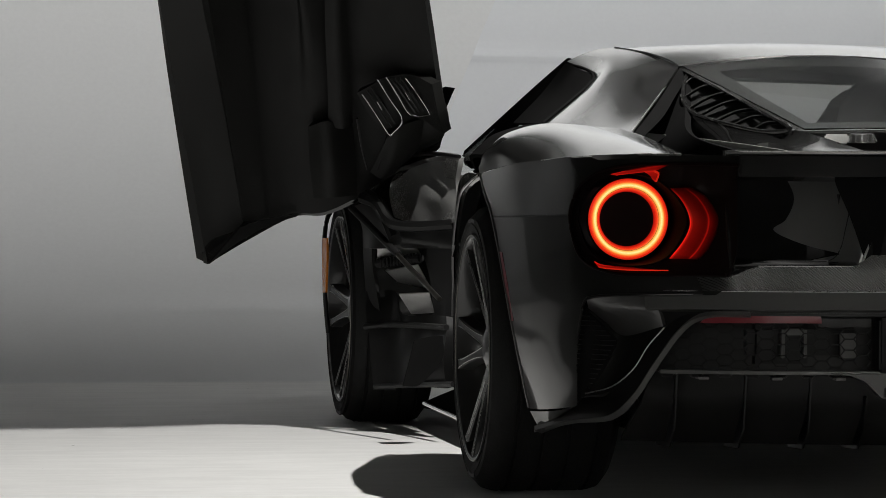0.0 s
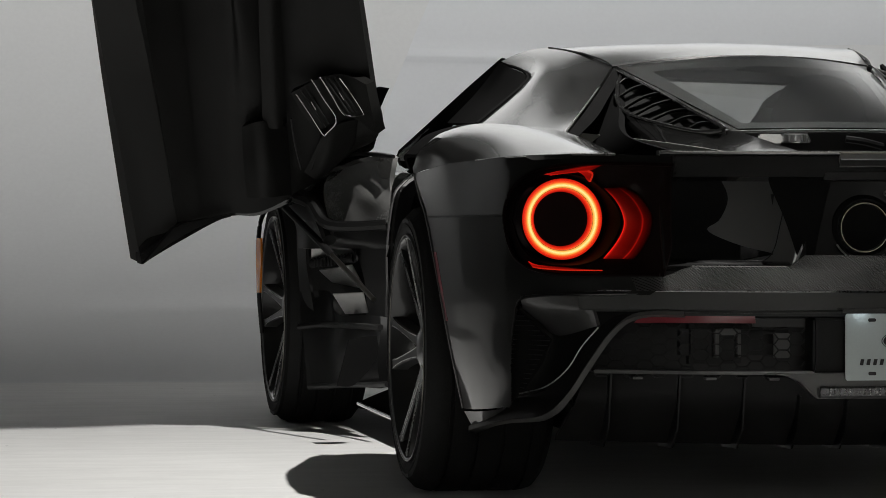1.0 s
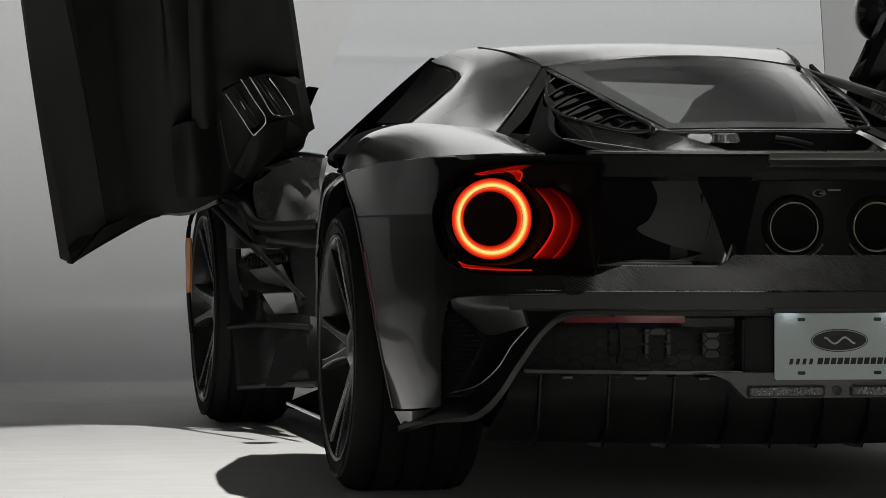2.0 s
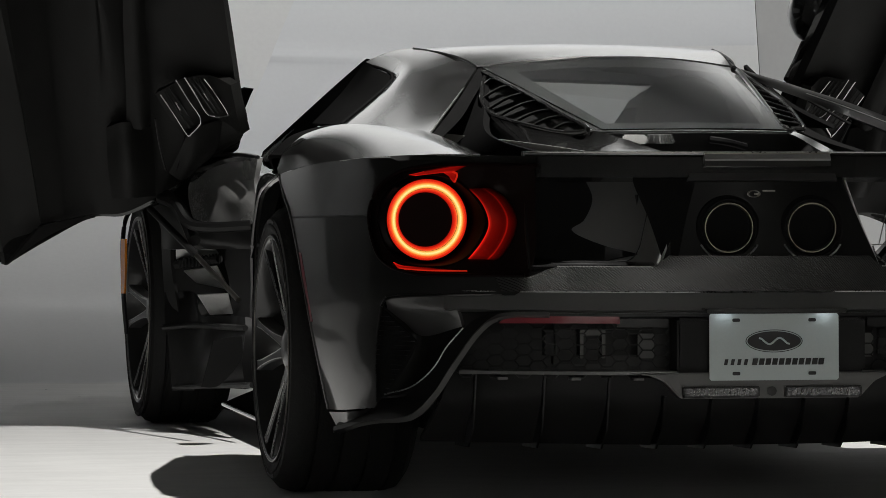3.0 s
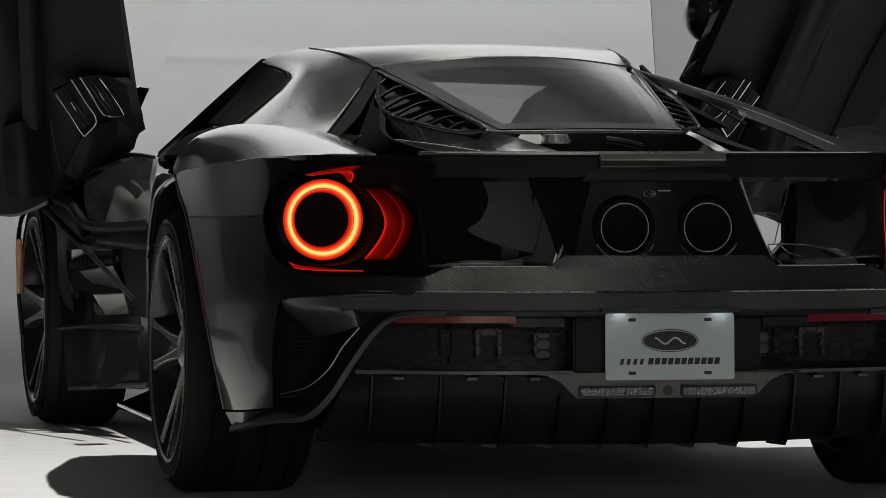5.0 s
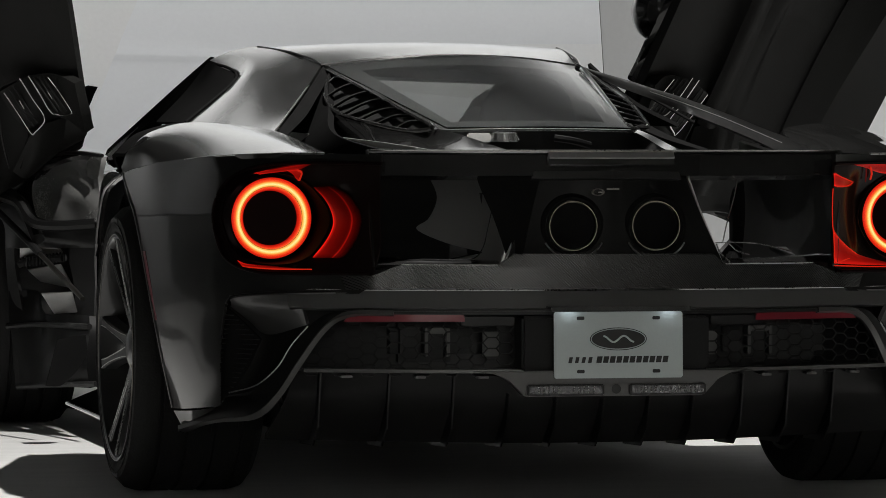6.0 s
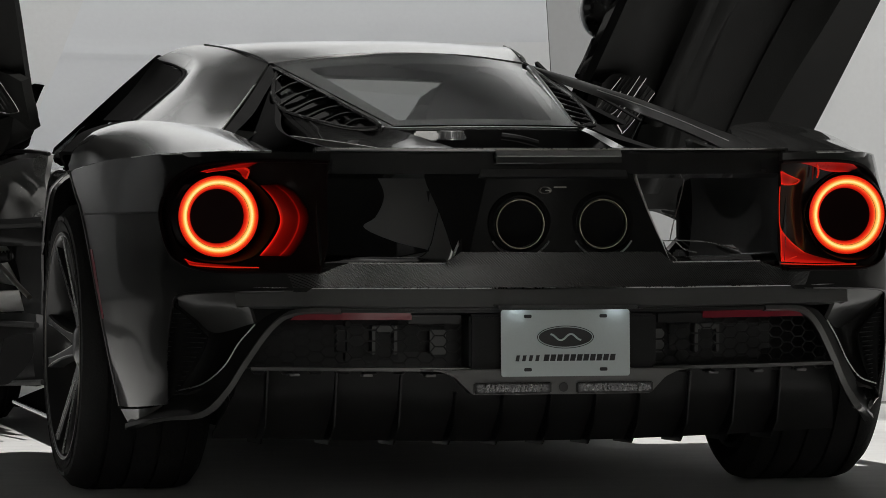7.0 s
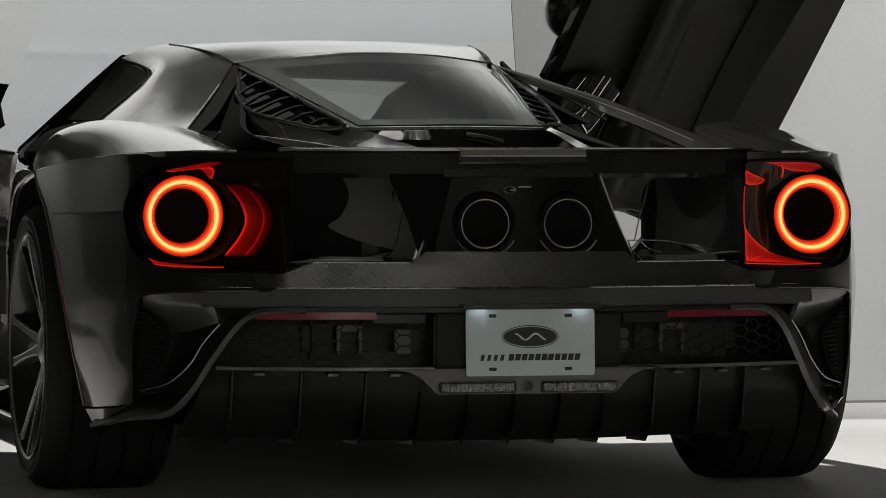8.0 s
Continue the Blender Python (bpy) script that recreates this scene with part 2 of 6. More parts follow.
def skin(grid, thick, side=1, bm=None):
    """A panel over a grid of points, with thickness."""
    bm = bm or bmesh.new()
    nu, nv = len(grid) - 1, len(grid[0]) - 1
    front = [[bm.verts.new((v.x * side, v.y, v.z)) for v in col] for col in grid]
    bm.normal_update()
    normal = []
    for i in range(nu + 1):
        line = []
        for j in range(nv + 1):
            a = front[min(i + 1, nu)][j].co - front[max(i - 1, 0)][j].co
            b = front[i][min(j + 1, nv)].co - front[i][max(j - 1, 0)].co
            line.append(a.cross(b).normalized() * side)
        normal.append(line)
    back = [[bm.verts.new(front[i][j].co + normal[i][j] * thick) for j in range(nv + 1)] for i in range(nu + 1)]
    for i in range(nu):
        for j in range(nv):
            bm.faces.new((front[i][j], front[i + 1][j], front[i + 1][j + 1], front[i][j + 1]))
            bm.faces.new((back[i][j], back[i][j + 1], back[i + 1][j + 1], back[i + 1][j]))
    rim = [(i, 0) for i in range(nu)] + [(nu, j) for j in range(nv)] + [(i, nv) for i in range(nu, 0, -1)] + [(0, j) for j in range(nv, 0, -1)]
    for (a, b), (c, d) in zip(rim, rim[1:] + rim[:1]):
        bm.faces.new((front[a][b], back[a][b], back[c][d], front[c][d]))
    return bm


def rippled(bm, depth, waves):
    """Presses soft irregular hollows into a panel."""
    for v in bm.verts:
        x, y, z = v.co * waves
        v.co.y += depth * (math.sin(x * 1.1 + z * 1.7) * math.sin(z * 1.3 - y * 0.8 + 1.0) + 0.5 * math.sin(2.3 * z - 1.9 * x + 0.6))
    return bm


def charted(bm, nu, nv):
    """Lays a chart over a fresh panel: u across it, v down it."""
    chart, count = bm.loops.layers.uv.new("chart"), (nu + 1) * (nv + 1)
    bm.verts.index_update()
    for face in bm.faces:
        for corner in face.loops:
            i, j = divmod(corner.vert.index % count, nv + 1)
            corner[chart].uv = (i / nu, j / nv)
    return bm


def pierce(bm, outline, side=1):
    """Takes out of a panel all that lies inside an outline of x, z."""
    loop = [(p[0] * side, p[2]) for p in outline]

    def inside(x, z):
        hit = False
        for (ax, az), (bx, bz) in zip(loop, loop[1:] + loop[:1]):
            if (az > z) != (bz > z) and x < ax + (z - az) * (bx - ax) / (bz - az):
                hit = not hit
        return hit

    gone = [v for v in bm.verts if inside(v.co.x, v.co.z)]
    bmesh.ops.delete(bm, geom=gone, context="VERTS")
    return bm


def prism(poly, depth, place=Matrix(), bevel=0.0, bm=None):
    """A polygon in x, z pushed along +y by depth, with bevelled edges, at a pose."""
    own = bmesh.new()
    a = [own.verts.new((x, 0, z)) for x, z in poly]
    b = [own.verts.new((x, depth, z)) for x, z in poly]
    own.faces.new(a)
    own.faces.new(b[::-1])
    for i in range(len(a)):
        j = (i + 1) % len(a)
        own.faces.new((a[i], b[i], b[j], a[j]))
    bmesh.ops.recalc_face_normals(own, faces=own.faces)
    if bevel:
        bmesh.ops.bevel(own, geom=own.edges[:], offset=bevel, segments=2, affect="EDGES", clamp_overlap=True)
    own.transform(place)
    if bm is None:
        return own
    me = bpy.data.meshes.new("tmp")
    own.to_mesh(me)
    own.free()
    bm.from_mesh(me)
    bpy.data.meshes.remove(me)
    return bm


def box(x0, x1, y0, y1, z0, z1, bevel=0.004, bm=None):
    return prism([(x0, z0), (x1, z0), (x1, z1), (x0, z1)], y1 - y0, pose(0, y0, 0), bevel, bm)


def tube(pts, r, n=10, steps=24, smooth=True, bm=None, flat=1.0):
    """A round bar along a curve; r may be a list from end to end."""
    bm = bm or bmesh.new()
    line = spline(pts, steps) if smooth else [Vector(p) for p in pts]
    rings = []
    for i, p in enumerate(line):
        d = (line[min(i + 1, len(line) - 1)] - line[max(i - 1, 0)]).normalized()
        up = Vector((0, 0, 1)) if abs(d.z) < 0.9 else Vector((1, 0, 0))
        a = d.cross(up).normalized()
        b = a.cross(d)
        rr = r if not isinstance(r, (list, tuple)) else r[0] + (r[-1] - r[0]) * i / (len(line) - 1)
        rings.append([bm.verts.new(p + rr * (a * math.cos(k * math.tau / n) + flat * b * math.sin(k * math.tau / n))) for k in range(n)])
    for u, v in zip(rings, rings[1:]):
        for k in range(n):
            bm.faces.new((u[k], u[(k + 1) % n], v[(k + 1) % n], v[k]))
    bm.faces.new(rings[0])
    bm.faces.new(rings[-1][::-1])
    return bm


def lathe(profile, n=48, place=Matrix(), bm=None, closed=False):
    """Turns (radius, height) points round the y axis; height runs along +y."""
    bm = bm or bmesh.new()
    rings = []
    for r, h in profile:
        rings.append([bm.verts.new(place @ Vector((r * math.cos(k * math.tau / n), h, r * math.sin(k * math.tau / n)))) for k in range(n)])
    pairs = list(zip(rings, rings[1:])) + ([(rings[-1], rings[0])] if closed else [])
    for u, v in pairs:
        for k in range(n):
            bm.faces.new((u[k], u[(k + 1) % n], v[(k + 1) % n], v[k]))
    if not closed:
        bm.faces.new(rings[0])
        bm.faces.new(rings[-1][::-1])
    return bm


LIFT = 0.0205


def tail_y(x):
    """Plan of the tail: how far back the skin stands at x."""
    return -0.988 + 0.325 * abs(x) ** 2.3


def band(x0, x1, z0, z1, out=0.0, thick=0.02, n=24, bm=None, slope=0.0):
    """A strip of the tail's skin between two heights, following its plan; slope tips its top forward."""
    xs = [x0 + (x1 - x0) * i / 5 for i in range(6)]
    low = [(x, tail_y(x) - out, z0 + LIFT) for x in xs]
    high = [(x, tail_y(x) - out + slope, z1 + LIFT) for x in xs]
    bm = sheet([low, high], n, 2, -thick, 1, bm)
    return bm


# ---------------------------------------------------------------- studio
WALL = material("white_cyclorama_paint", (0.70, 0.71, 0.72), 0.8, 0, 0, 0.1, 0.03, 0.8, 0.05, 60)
FLOOR = material("white_floor_paint", (0.72, 0.72, 0.71), 0.6, 0, 0, 0.1, 0.04, 1.5, 0.1, 40)
n, link = FLOOR.node_tree.nodes, FLOOR.node_tree.links.new
fb = n["Principled BSDF"]
coords = n.new("ShaderNodeTexCoord")
squash = n.new("ShaderNodeMapping")
squash.inputs["Scale"].default_value = (1.3, 4.0, 1.0)
link(coords.outputs["Object"], squash.inputs["Vector"])
scuff = n.new("ShaderNodeTexNoise")
scuff.inputs["Scale"].default_value, scuff.inputs["Detail"].default_value = 3.0, 8.0
link(squash.outputs[0], scuff.inputs["Vector"])
scuff_tone = n.new("ShaderNodeMapRange")
scuff_tone.inputs["From Min"].default_value, scuff_tone.inputs["From Max"].default_value = 0.38, 0.62
scuff_tone.inputs["To Min"].default_value, scuff_tone.inputs["To Max"].default_value = 0.95, 1.02
link(scuff.outputs[0], scuff_tone.inputs["Value"])
speck = n.new("ShaderNodeTexVoronoi")
speck.inputs["Scale"].default_value, speck.inputs["Randomness"].default_value = 5.0, 1.0
link(coords.outputs["Object"], speck.inputs["Vector"])
speck_tone = n.new("ShaderNodeMapRange")
speck_tone.inputs["From Min"].default_value, speck_tone.inputs["From Max"].default_value = 0.018, 0.028
speck_tone.inputs["To Min"].default_value, speck_tone.inputs["To Max"].default_value = 0.12, 1.0
link(speck.outputs["Distance"], speck_tone.inputs["Value"])
both = n.new("ShaderNodeMath")
both.operation = "MULTIPLY"
link(scuff_tone.outputs[0], both.inputs[0])
link(speck_tone.outputs[0], both.inputs[1])
dirt = n.new("ShaderNodeVectorMath")
dirt.operation = "SCALE"
link(fb.inputs["Base Color"].links[0].from_socket, dirt.inputs[0])
link(both.outputs[0], dirt.inputs["Scale"])
link(dirt.outputs[0], fb.inputs["Base Color"])
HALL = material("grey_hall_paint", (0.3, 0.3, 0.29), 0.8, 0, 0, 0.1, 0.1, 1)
PAPER = material("backdrop_paper", (0.70, 0.72, 0.75), 0.7, 0, 0, 0.1, 0.02, 0.8, 0.05, 60)
DIM_WALL = material("dim_reflected_wall", (0.18, 0.18, 0.178), 0.8, 0, 0, 0.1, 0.1, 1)
DARK_WALL = material("dark_unseen_wall", (0.11, 0.11, 0.11), 0.8, 0, 0, 0.1, 0.1, 1)

# the floor bends up into the back wall in one wide curve
COVE_Y, COVE_R = 4.9, 2.9
bm = bmesh.new()
prof = [(-20.0, 0.0), (COVE_Y, 0.0)] + [(COVE_Y + COVE_R * math.sin(a), COVE_R - COVE_R * math.cos(a)) for a in [i * math.pi / 2 / 24 for i in range(1, 24)]]
prof = [p for p in prof if p[1] < 2.85] + [(7.8, 3.4), (7.8, 4.3), (7.8, 5.2)]
flat = prof[:2]
grid = [[bm.verts.new((x, y, z)) for y, z in flat] for x in (-9.0, -4.0, 0.0, 5.2)]
for u, v in zip(grid, grid[1:]):
    bm.faces.new((u[0], v[0], v[1], u[1]))
tagged(part("floor", bm, FLOOR), "white painted studio floor with scuffs and specks", "floor", kind="structure")
bm = bmesh.new()
rise = prof[1:]
grid = [[bm.verts.new((x, y, z)) for y, z in rise] for x in (-9.0, -4.0, 0.0, 5.2)]
for u, v in zip(grid, grid[1:]):
    for k in range(len(rise) - 1):
        bm.faces.new((u[k], v[k], v[k + 1], u[k + 1]))
tagged(part("wall_north", bm, WALL), "pale studio back wall curving up from the floor", "wall", kind="structure")
# Side walls, rear wall and ceiling are unseen; their tones shape the car's reflections.
tagged(part("wall_east", box(5.0, 5.2, -20, 8.0, -0.1, 5.2, 0), HALL, smooth=False), "unseen grey side wall, toned for the car's reflections", "wall", kind="structure")
# Unseen wall added in two tones to shape the reflection in the left fender.
tagged(part("wall_west", box(-6.2, -6.0, 2.0, 8.0, -0.1, 1.45, 0), DIM_WALL, smooth=False), "unseen side wall, lower part darkened for the fender's reflection", "wall", kind="structure")
tagged(part("wall_west_upper", box(-6.2, -6.0, 2.0, 8.0, 1.45, 2.7, 0), WALL, smooth=False), "unseen side wall, upper part pale to brighten the fender's reflection", "wall", kind="structure")
tagged(part("wall_west_rear", box(-9.2, -9.0, -20, 8.0, -0.1, 5.2, 0), DARK_WALL, smooth=False), "unseen side wall, dark for the fender's reflection", "wall", kind="structure")
tagged(part("wall_south", box(-9.2, 5.2, -20.2, -20, -0.1, 5.2, 0), HALL, smooth=False), "unseen grey wall behind the camera, lit for reflections in the tail", "wall", kind="structure")
tagged(part("ceiling", box(-9.2, 5.2, -20.2, 8.0, 5.2, 5.4, 0), DARK_WALL, smooth=False), "unseen ceiling, dark for the car's reflections", "ceiling", kind="structure")
# a paper sheet hung on the back wall: a slanting edge, a soft fold across it
sheet_thing = thing("backdrop_paper", "pale paper backdrop with one soft fold, hung on the wall", "backdrop", kind="structure")
left_top, left_low = Vector((0.219, 7.3, 1.404)), Vector((0.003, 7.15, 0.988))
slope = (left_top.x - left_low.x) / (left_top.z - left_low.z)


def cove_y(z):
    return COVE_Y + math.sqrt(max(0.0, COVE_R ** 2 - (COVE_R - min(z, COVE_R)) ** 2))


def paper_left(z):
    return left_low.x + slope * (z - left_low.z)


rows = []
for z, out in ((0.55, 0.0), (0.7, 0.0), (0.85, 0.0), (0.95, 0.0), (1.06, 0.0), (1.12, 0.004), (1.145, 0.012), (1.160, 0.016), (1.175, 0.010), (1.20, 0.002), (1.26, 0.0), (1.5, 0.0), (1.8, 0.0), (2.1, 0.0), (2.38, 0.0)):
    x0 = paper_left(z)
    rows.append([(x0 + (2.10 - x0) * k / 6, cove_y(z) - 0.012 - out * (1.0 if k < 3 else 0.5 if k < 5 else 0.1), z - (0.006 * k if 1.0 < z < 1.25 else 0)) for k in range(7)])
part("paper", sheet(rows, 24, 60, -0.003), PAPER, sheet_thing)
# a tall white flat standing beside the car, its edge leaning a little
flat_thing = thing("studio_flat", "white painted studio flat standing on the floor", "panel", at=(2.9, 2.95, 0))
part("board", prism([(-1.840, 0.008), (1.9, 0.008), (1.9, 1.7), (-1.956, 1.7)], 0.005, Matrix(), 0), WALL, flat_thing)
part("edge_strip", prism([(-1.8406, 0.008), (-1.8400, 0.008), (-1.9556, 1.7), (-1.9562, 1.7)], 0.007, pose(0, -0.001, 0), 0), HALL, flat_thing)
part("base_rail", box(-1.840, 1.9, -0.003, 0.034, 0.0, 0.008, 0.001), HALL, flat_thing)
for x in (-0.9, 1.2):
    part("brace", tube([(x, 0.03, 1.4), (x, 0.8, 0.02)], 0.02, 8, 1, False), SATIN, flat_thing)

fixture = thing("studio_lamp", "black bare-bulb studio lamp hanging from the ceiling", "lamp")
part("housing", lathe([(0.10, 0.03), (0.12, 0.03), (0.12, 0.24), (0.03, 0.28), (0.03, 0.26), (0.10, 0.22)], 32, pose(0, -0.1, 3.62, 90), closed=True), SATIN, fixture)
part("hanger", tube([(0, -0.1, 3.84), (0, -0.1, 5.2)], 0.02, 10, 1, False), SATIN, fixture)
# unseen black flags, added to cut the lamp's beam on the floor before and behind the car
FLAG_Z, CUT = 2.7, 0.25
# The cuts trace the wanted outline of the lit floor.
front_cut = [(-2.7, 2.42), (-2.03, 2.46), (-1.63, 2.50), (-1.35, 2.65), (-1.10, 2.75), (-0.97, 2.63), (-0.86, 2.49), (-0.79, 2.22), (-0.77, 1.85), (-0.70, 1.90), (-0.55, 2.40), (0.4, 2.32), (1.2, 2.25), (1.9, 2.16), (2.7, 2.14)]
front_edge = [(CUT * x, -0.1 + CUT * (y + 0.1)) for x, y in front_cut]
rear_cut = [(-5.2, -0.40), (-1.55, -0.42), (-1.15, -1.0), (-0.9, -1.58), (5.2, -1.58)]
rear_edge = [(CUT * x, -0.1 + CUT * (y + 0.1)) for x, y in rear_cut]
for edge, y in ((front_edge, 1.5), (rear_edge, -1.4)):
    flag = thing("added_flag", "unseen black flag added to shape the lamp's pool of light", "flag", "lighting flags")
    outline = edge + [(1.3, y), (-1.3, y)]
    part("cloth", prism(outline, 0.004, pose(0, 0, FLAG_Z, -90), 0), CLOTH, flag, smooth=False)
    part("rod", tube([(-1.3, y, FLAG_Z + 0.008), (1.3, y, FLAG_Z + 0.008)], 0.008, 8, 1, False), SATIN, flag)
    for hx in (-1.2, 1.2):
        part("cord", tube([(hx, y, FLAG_Z), (hx, y, 5.2)], 0.004, 6, 1, False), SATIN, flag)
# Housings for the added strips, all out of view.
for name, at, aim, length, watts in STRIPS:
    lit = thing("added_strip", "added unseen strip light that brightens a studio wall", "lamp", "wall lights")
    facing = look(at, aim)
    half = length / 2 + 0.05
    part("shade", prism([(-half, -0.2), (half, -0.2), (half, 0.2), (-half, 0.2)], 0.05, facing @ pose(0, 0, 0.03, 90), 0.01), SATIN, lit)
    for f in (-0.8, 0.8):
        p = facing @ Vector((f * half, 0, 0.06))
        part("hanger", tube([p, (p.x, p.y, 5.2)], 0.012, 8, 1, False), SATIN, lit)

# ---------------------------------------------------------------- car
car = thing("sports_car", "black low sports car with both doors open, taillights glowing", "car")


def wheel(name, side, x_out, y, radius, width):
    """Tyre, rim, five split spokes and brake disc; x_out is the outer face and local +y runs inboard."""
    hub = new(name)
    hub.parent = car
    hub.matrix_world = Matrix.Translation((side * x_out, y, radius)) @ pose(0, 0, 0, 0, 0, 90 * side)
    R, w = radius, width
    prof = [(0.272, 0.016), (0.285, 0.004), (0.30, 0.0), (0.32, 0.002), (R - 0.022, 0.012), (R - 0.008, 0.025), (R - 0.002, 0.045)]
    for k in range(1, 5):
        g = w * k / 5
        prof += [(R, g - 0.006), (R - 0.008, g - 0.004), (R - 0.008, g + 0.004), (R, g + 0.006)]
    prof += [(R - 0.002, w - 0.045), (R - 0.008, w - 0.025), (R - 0.03, w - 0.008), (0.30, w), (0.272, w - 0.016)]
    tyre = part("tyre", lathe(prof, 80, closed=True), RUBBER, hub)
    part("tyre_bead_line", lathe([(0.302, -0.0012), (0.3035, -0.0015), (0.305, -0.0012), (0.305, 0.001), (0.302, 0.001)], 80, closed=True), RUBBER, tyre)
    # raised sidewall marks, plain bars
    for k in range(7):
        for base in (math.pi / 2, -math.pi / 2):
            turn = Matrix.Rotation(-base - (k - 3) * 0.045, 4, "Y")
            part("sidewall_mark", prism([(-0.004, -0.007), (0.004, -0.007), (0.004, 0.007), (-0.004, 0.007)], 0.002, turn @ pose(0.313, -0.001, 0)), SIDEWALL, tyre)
    part("rim", lathe([(0.280, 0.006), (0.277, 0.001), (0.271, 0.003), (0.262, 0.02), (0.25, 0.06), (0.245, w - 0.03), (0.262, w - 0.01), (0.272, w - 0.012), (0.272, w - 0.03), (0.255, w - 0.06), (0.258, 0.06), (0.272, 0.02)], 80, closed=True), RIM, hub, "gloss black wheel rim with a polished lip")
    part("rim_lip", lathe([(0.2795, 0.003), (0.2785, 0.0), (0.2765, 0.0), (0.2755, 0.004), (0.277, 0.006)], 80, closed=True), STEEL, hub)
    part("brake_disc", lathe([(0.19, 0.11), (0.19, 0.135), (0.06, 0.135), (0.06, 0.11)], 40), STEEL, hub)
    part("brake_caliper", prism([(0.08, -0.10), (0.20, -0.10), (0.215, 0.0), (0.20, 0.10), (0.08, 0.10)], 0.07, pose(0, 0.085, 0), 0.01), SATIN, hub)
    part("barrel_back", lathe([(0.247, w * 0.62), (0.247, w * 0.64), (0.05, w * 0.64), (0.05, w * 0.62)], 40), SATIN, hub)
    part("hub_cap", lathe([(0.02, 0.030), (0.032, 0.032), (0.058, 0.042), (0.066, 0.10)], 24), RIM, hub)
    for k in range(5):
        part("wheel_bolt", lathe([(0.004, 0.036), (0.0065, 0.038), (0.0065, 0.05)], 6, Matrix.Rotation(k * math.tau / 5, 4, "Y") @ pose(0.045, 0, 0)), STEEL, hub)
        a = k * math.tau / 5 + 0.628
        for lean in (-1, 1):
            # one arm of the twin spoke: a flat face with bevelled flanks, sinking towards the hub
            rows = []
            for r, turn, half, deep in ((0.045, 0.16, 0.022, 0.046), (0.085, 0.17, 0.016, 0.040), (0.13, 0.175, 0.012, 0.032), (0.19, 0.185, 0.0105, 0.021), (0.24, 0.195, 0.011, 0.012), (0.272, 0.20, 0.015, 0.006)):
                c, d = math.cos(a + lean * turn), math.sin(a + lean * turn)
                rows.append([(r * c - w_ * d, y_, r * d + w_ * c) for w_, y_ in ((-half - 0.004, deep + 0.034), (-half, deep + 0.004), (-half + 0.004, deep), (half - 0.004, deep), (half, deep + 0.004), (half + 0.004, deep + 0.034))])
            arm = bmesh.new()
            grid = [[arm.verts.new(p) for p in row] for row in rows]
            for u, v in zip(grid, grid[1:]):
                for q in range(6):
                    arm.faces.new((u[q], u[(q + 1) % 6], v[(q + 1) % 6], v[q]))
            arm.faces.new(grid[0])
            arm.faces.new(grid[-1][::-1])
            spoke = part("spoke", arm, RIM, hub, angle=25)
            for q in (2, 3):
                part("spoke_edge", tube([row[q] for row in rows[1:]], 0.0011, 6, 14), EDGE, spoke)
    return hub


wheel("rear_wheel", -1, 1.008, 0.0, 0.3515, 0.325)
wheel("rear_wheel", 1, 1.008, 0.0, 0.3515, 0.325)
wheel("front_wheel", -1, 1.0, 2.71, 0.34, 0.255)
wheel("front_wheel", 1, 1.0, 2.71, 0.34, 0.245)


def arch_liner(side, y, x0, x1, r, start, end):
    """The dark inner shell of a wheel arch."""
    rows = []
    for x in (x0, (x0 + x1) / 2, x1):
        rows.append([(x, y + r * math.cos(radians(a)), 0.35 + r * math.sin(radians(a))) for a in range(start, end + 1, 20)])
    return sheet(rows, 24, 4, 0.008, side)


for s in (-1, 1):
    m = -s
    part("wheel_arch_liner", arch_liner(m, 0.0, -0.94, -0.70, 0.385, -20, 160), SATIN, car)
    part("wheel_arch_liner", arch_liner(m, 2.71, -0.95, -0.60, 0.385, -20, 200), SATIN, car)

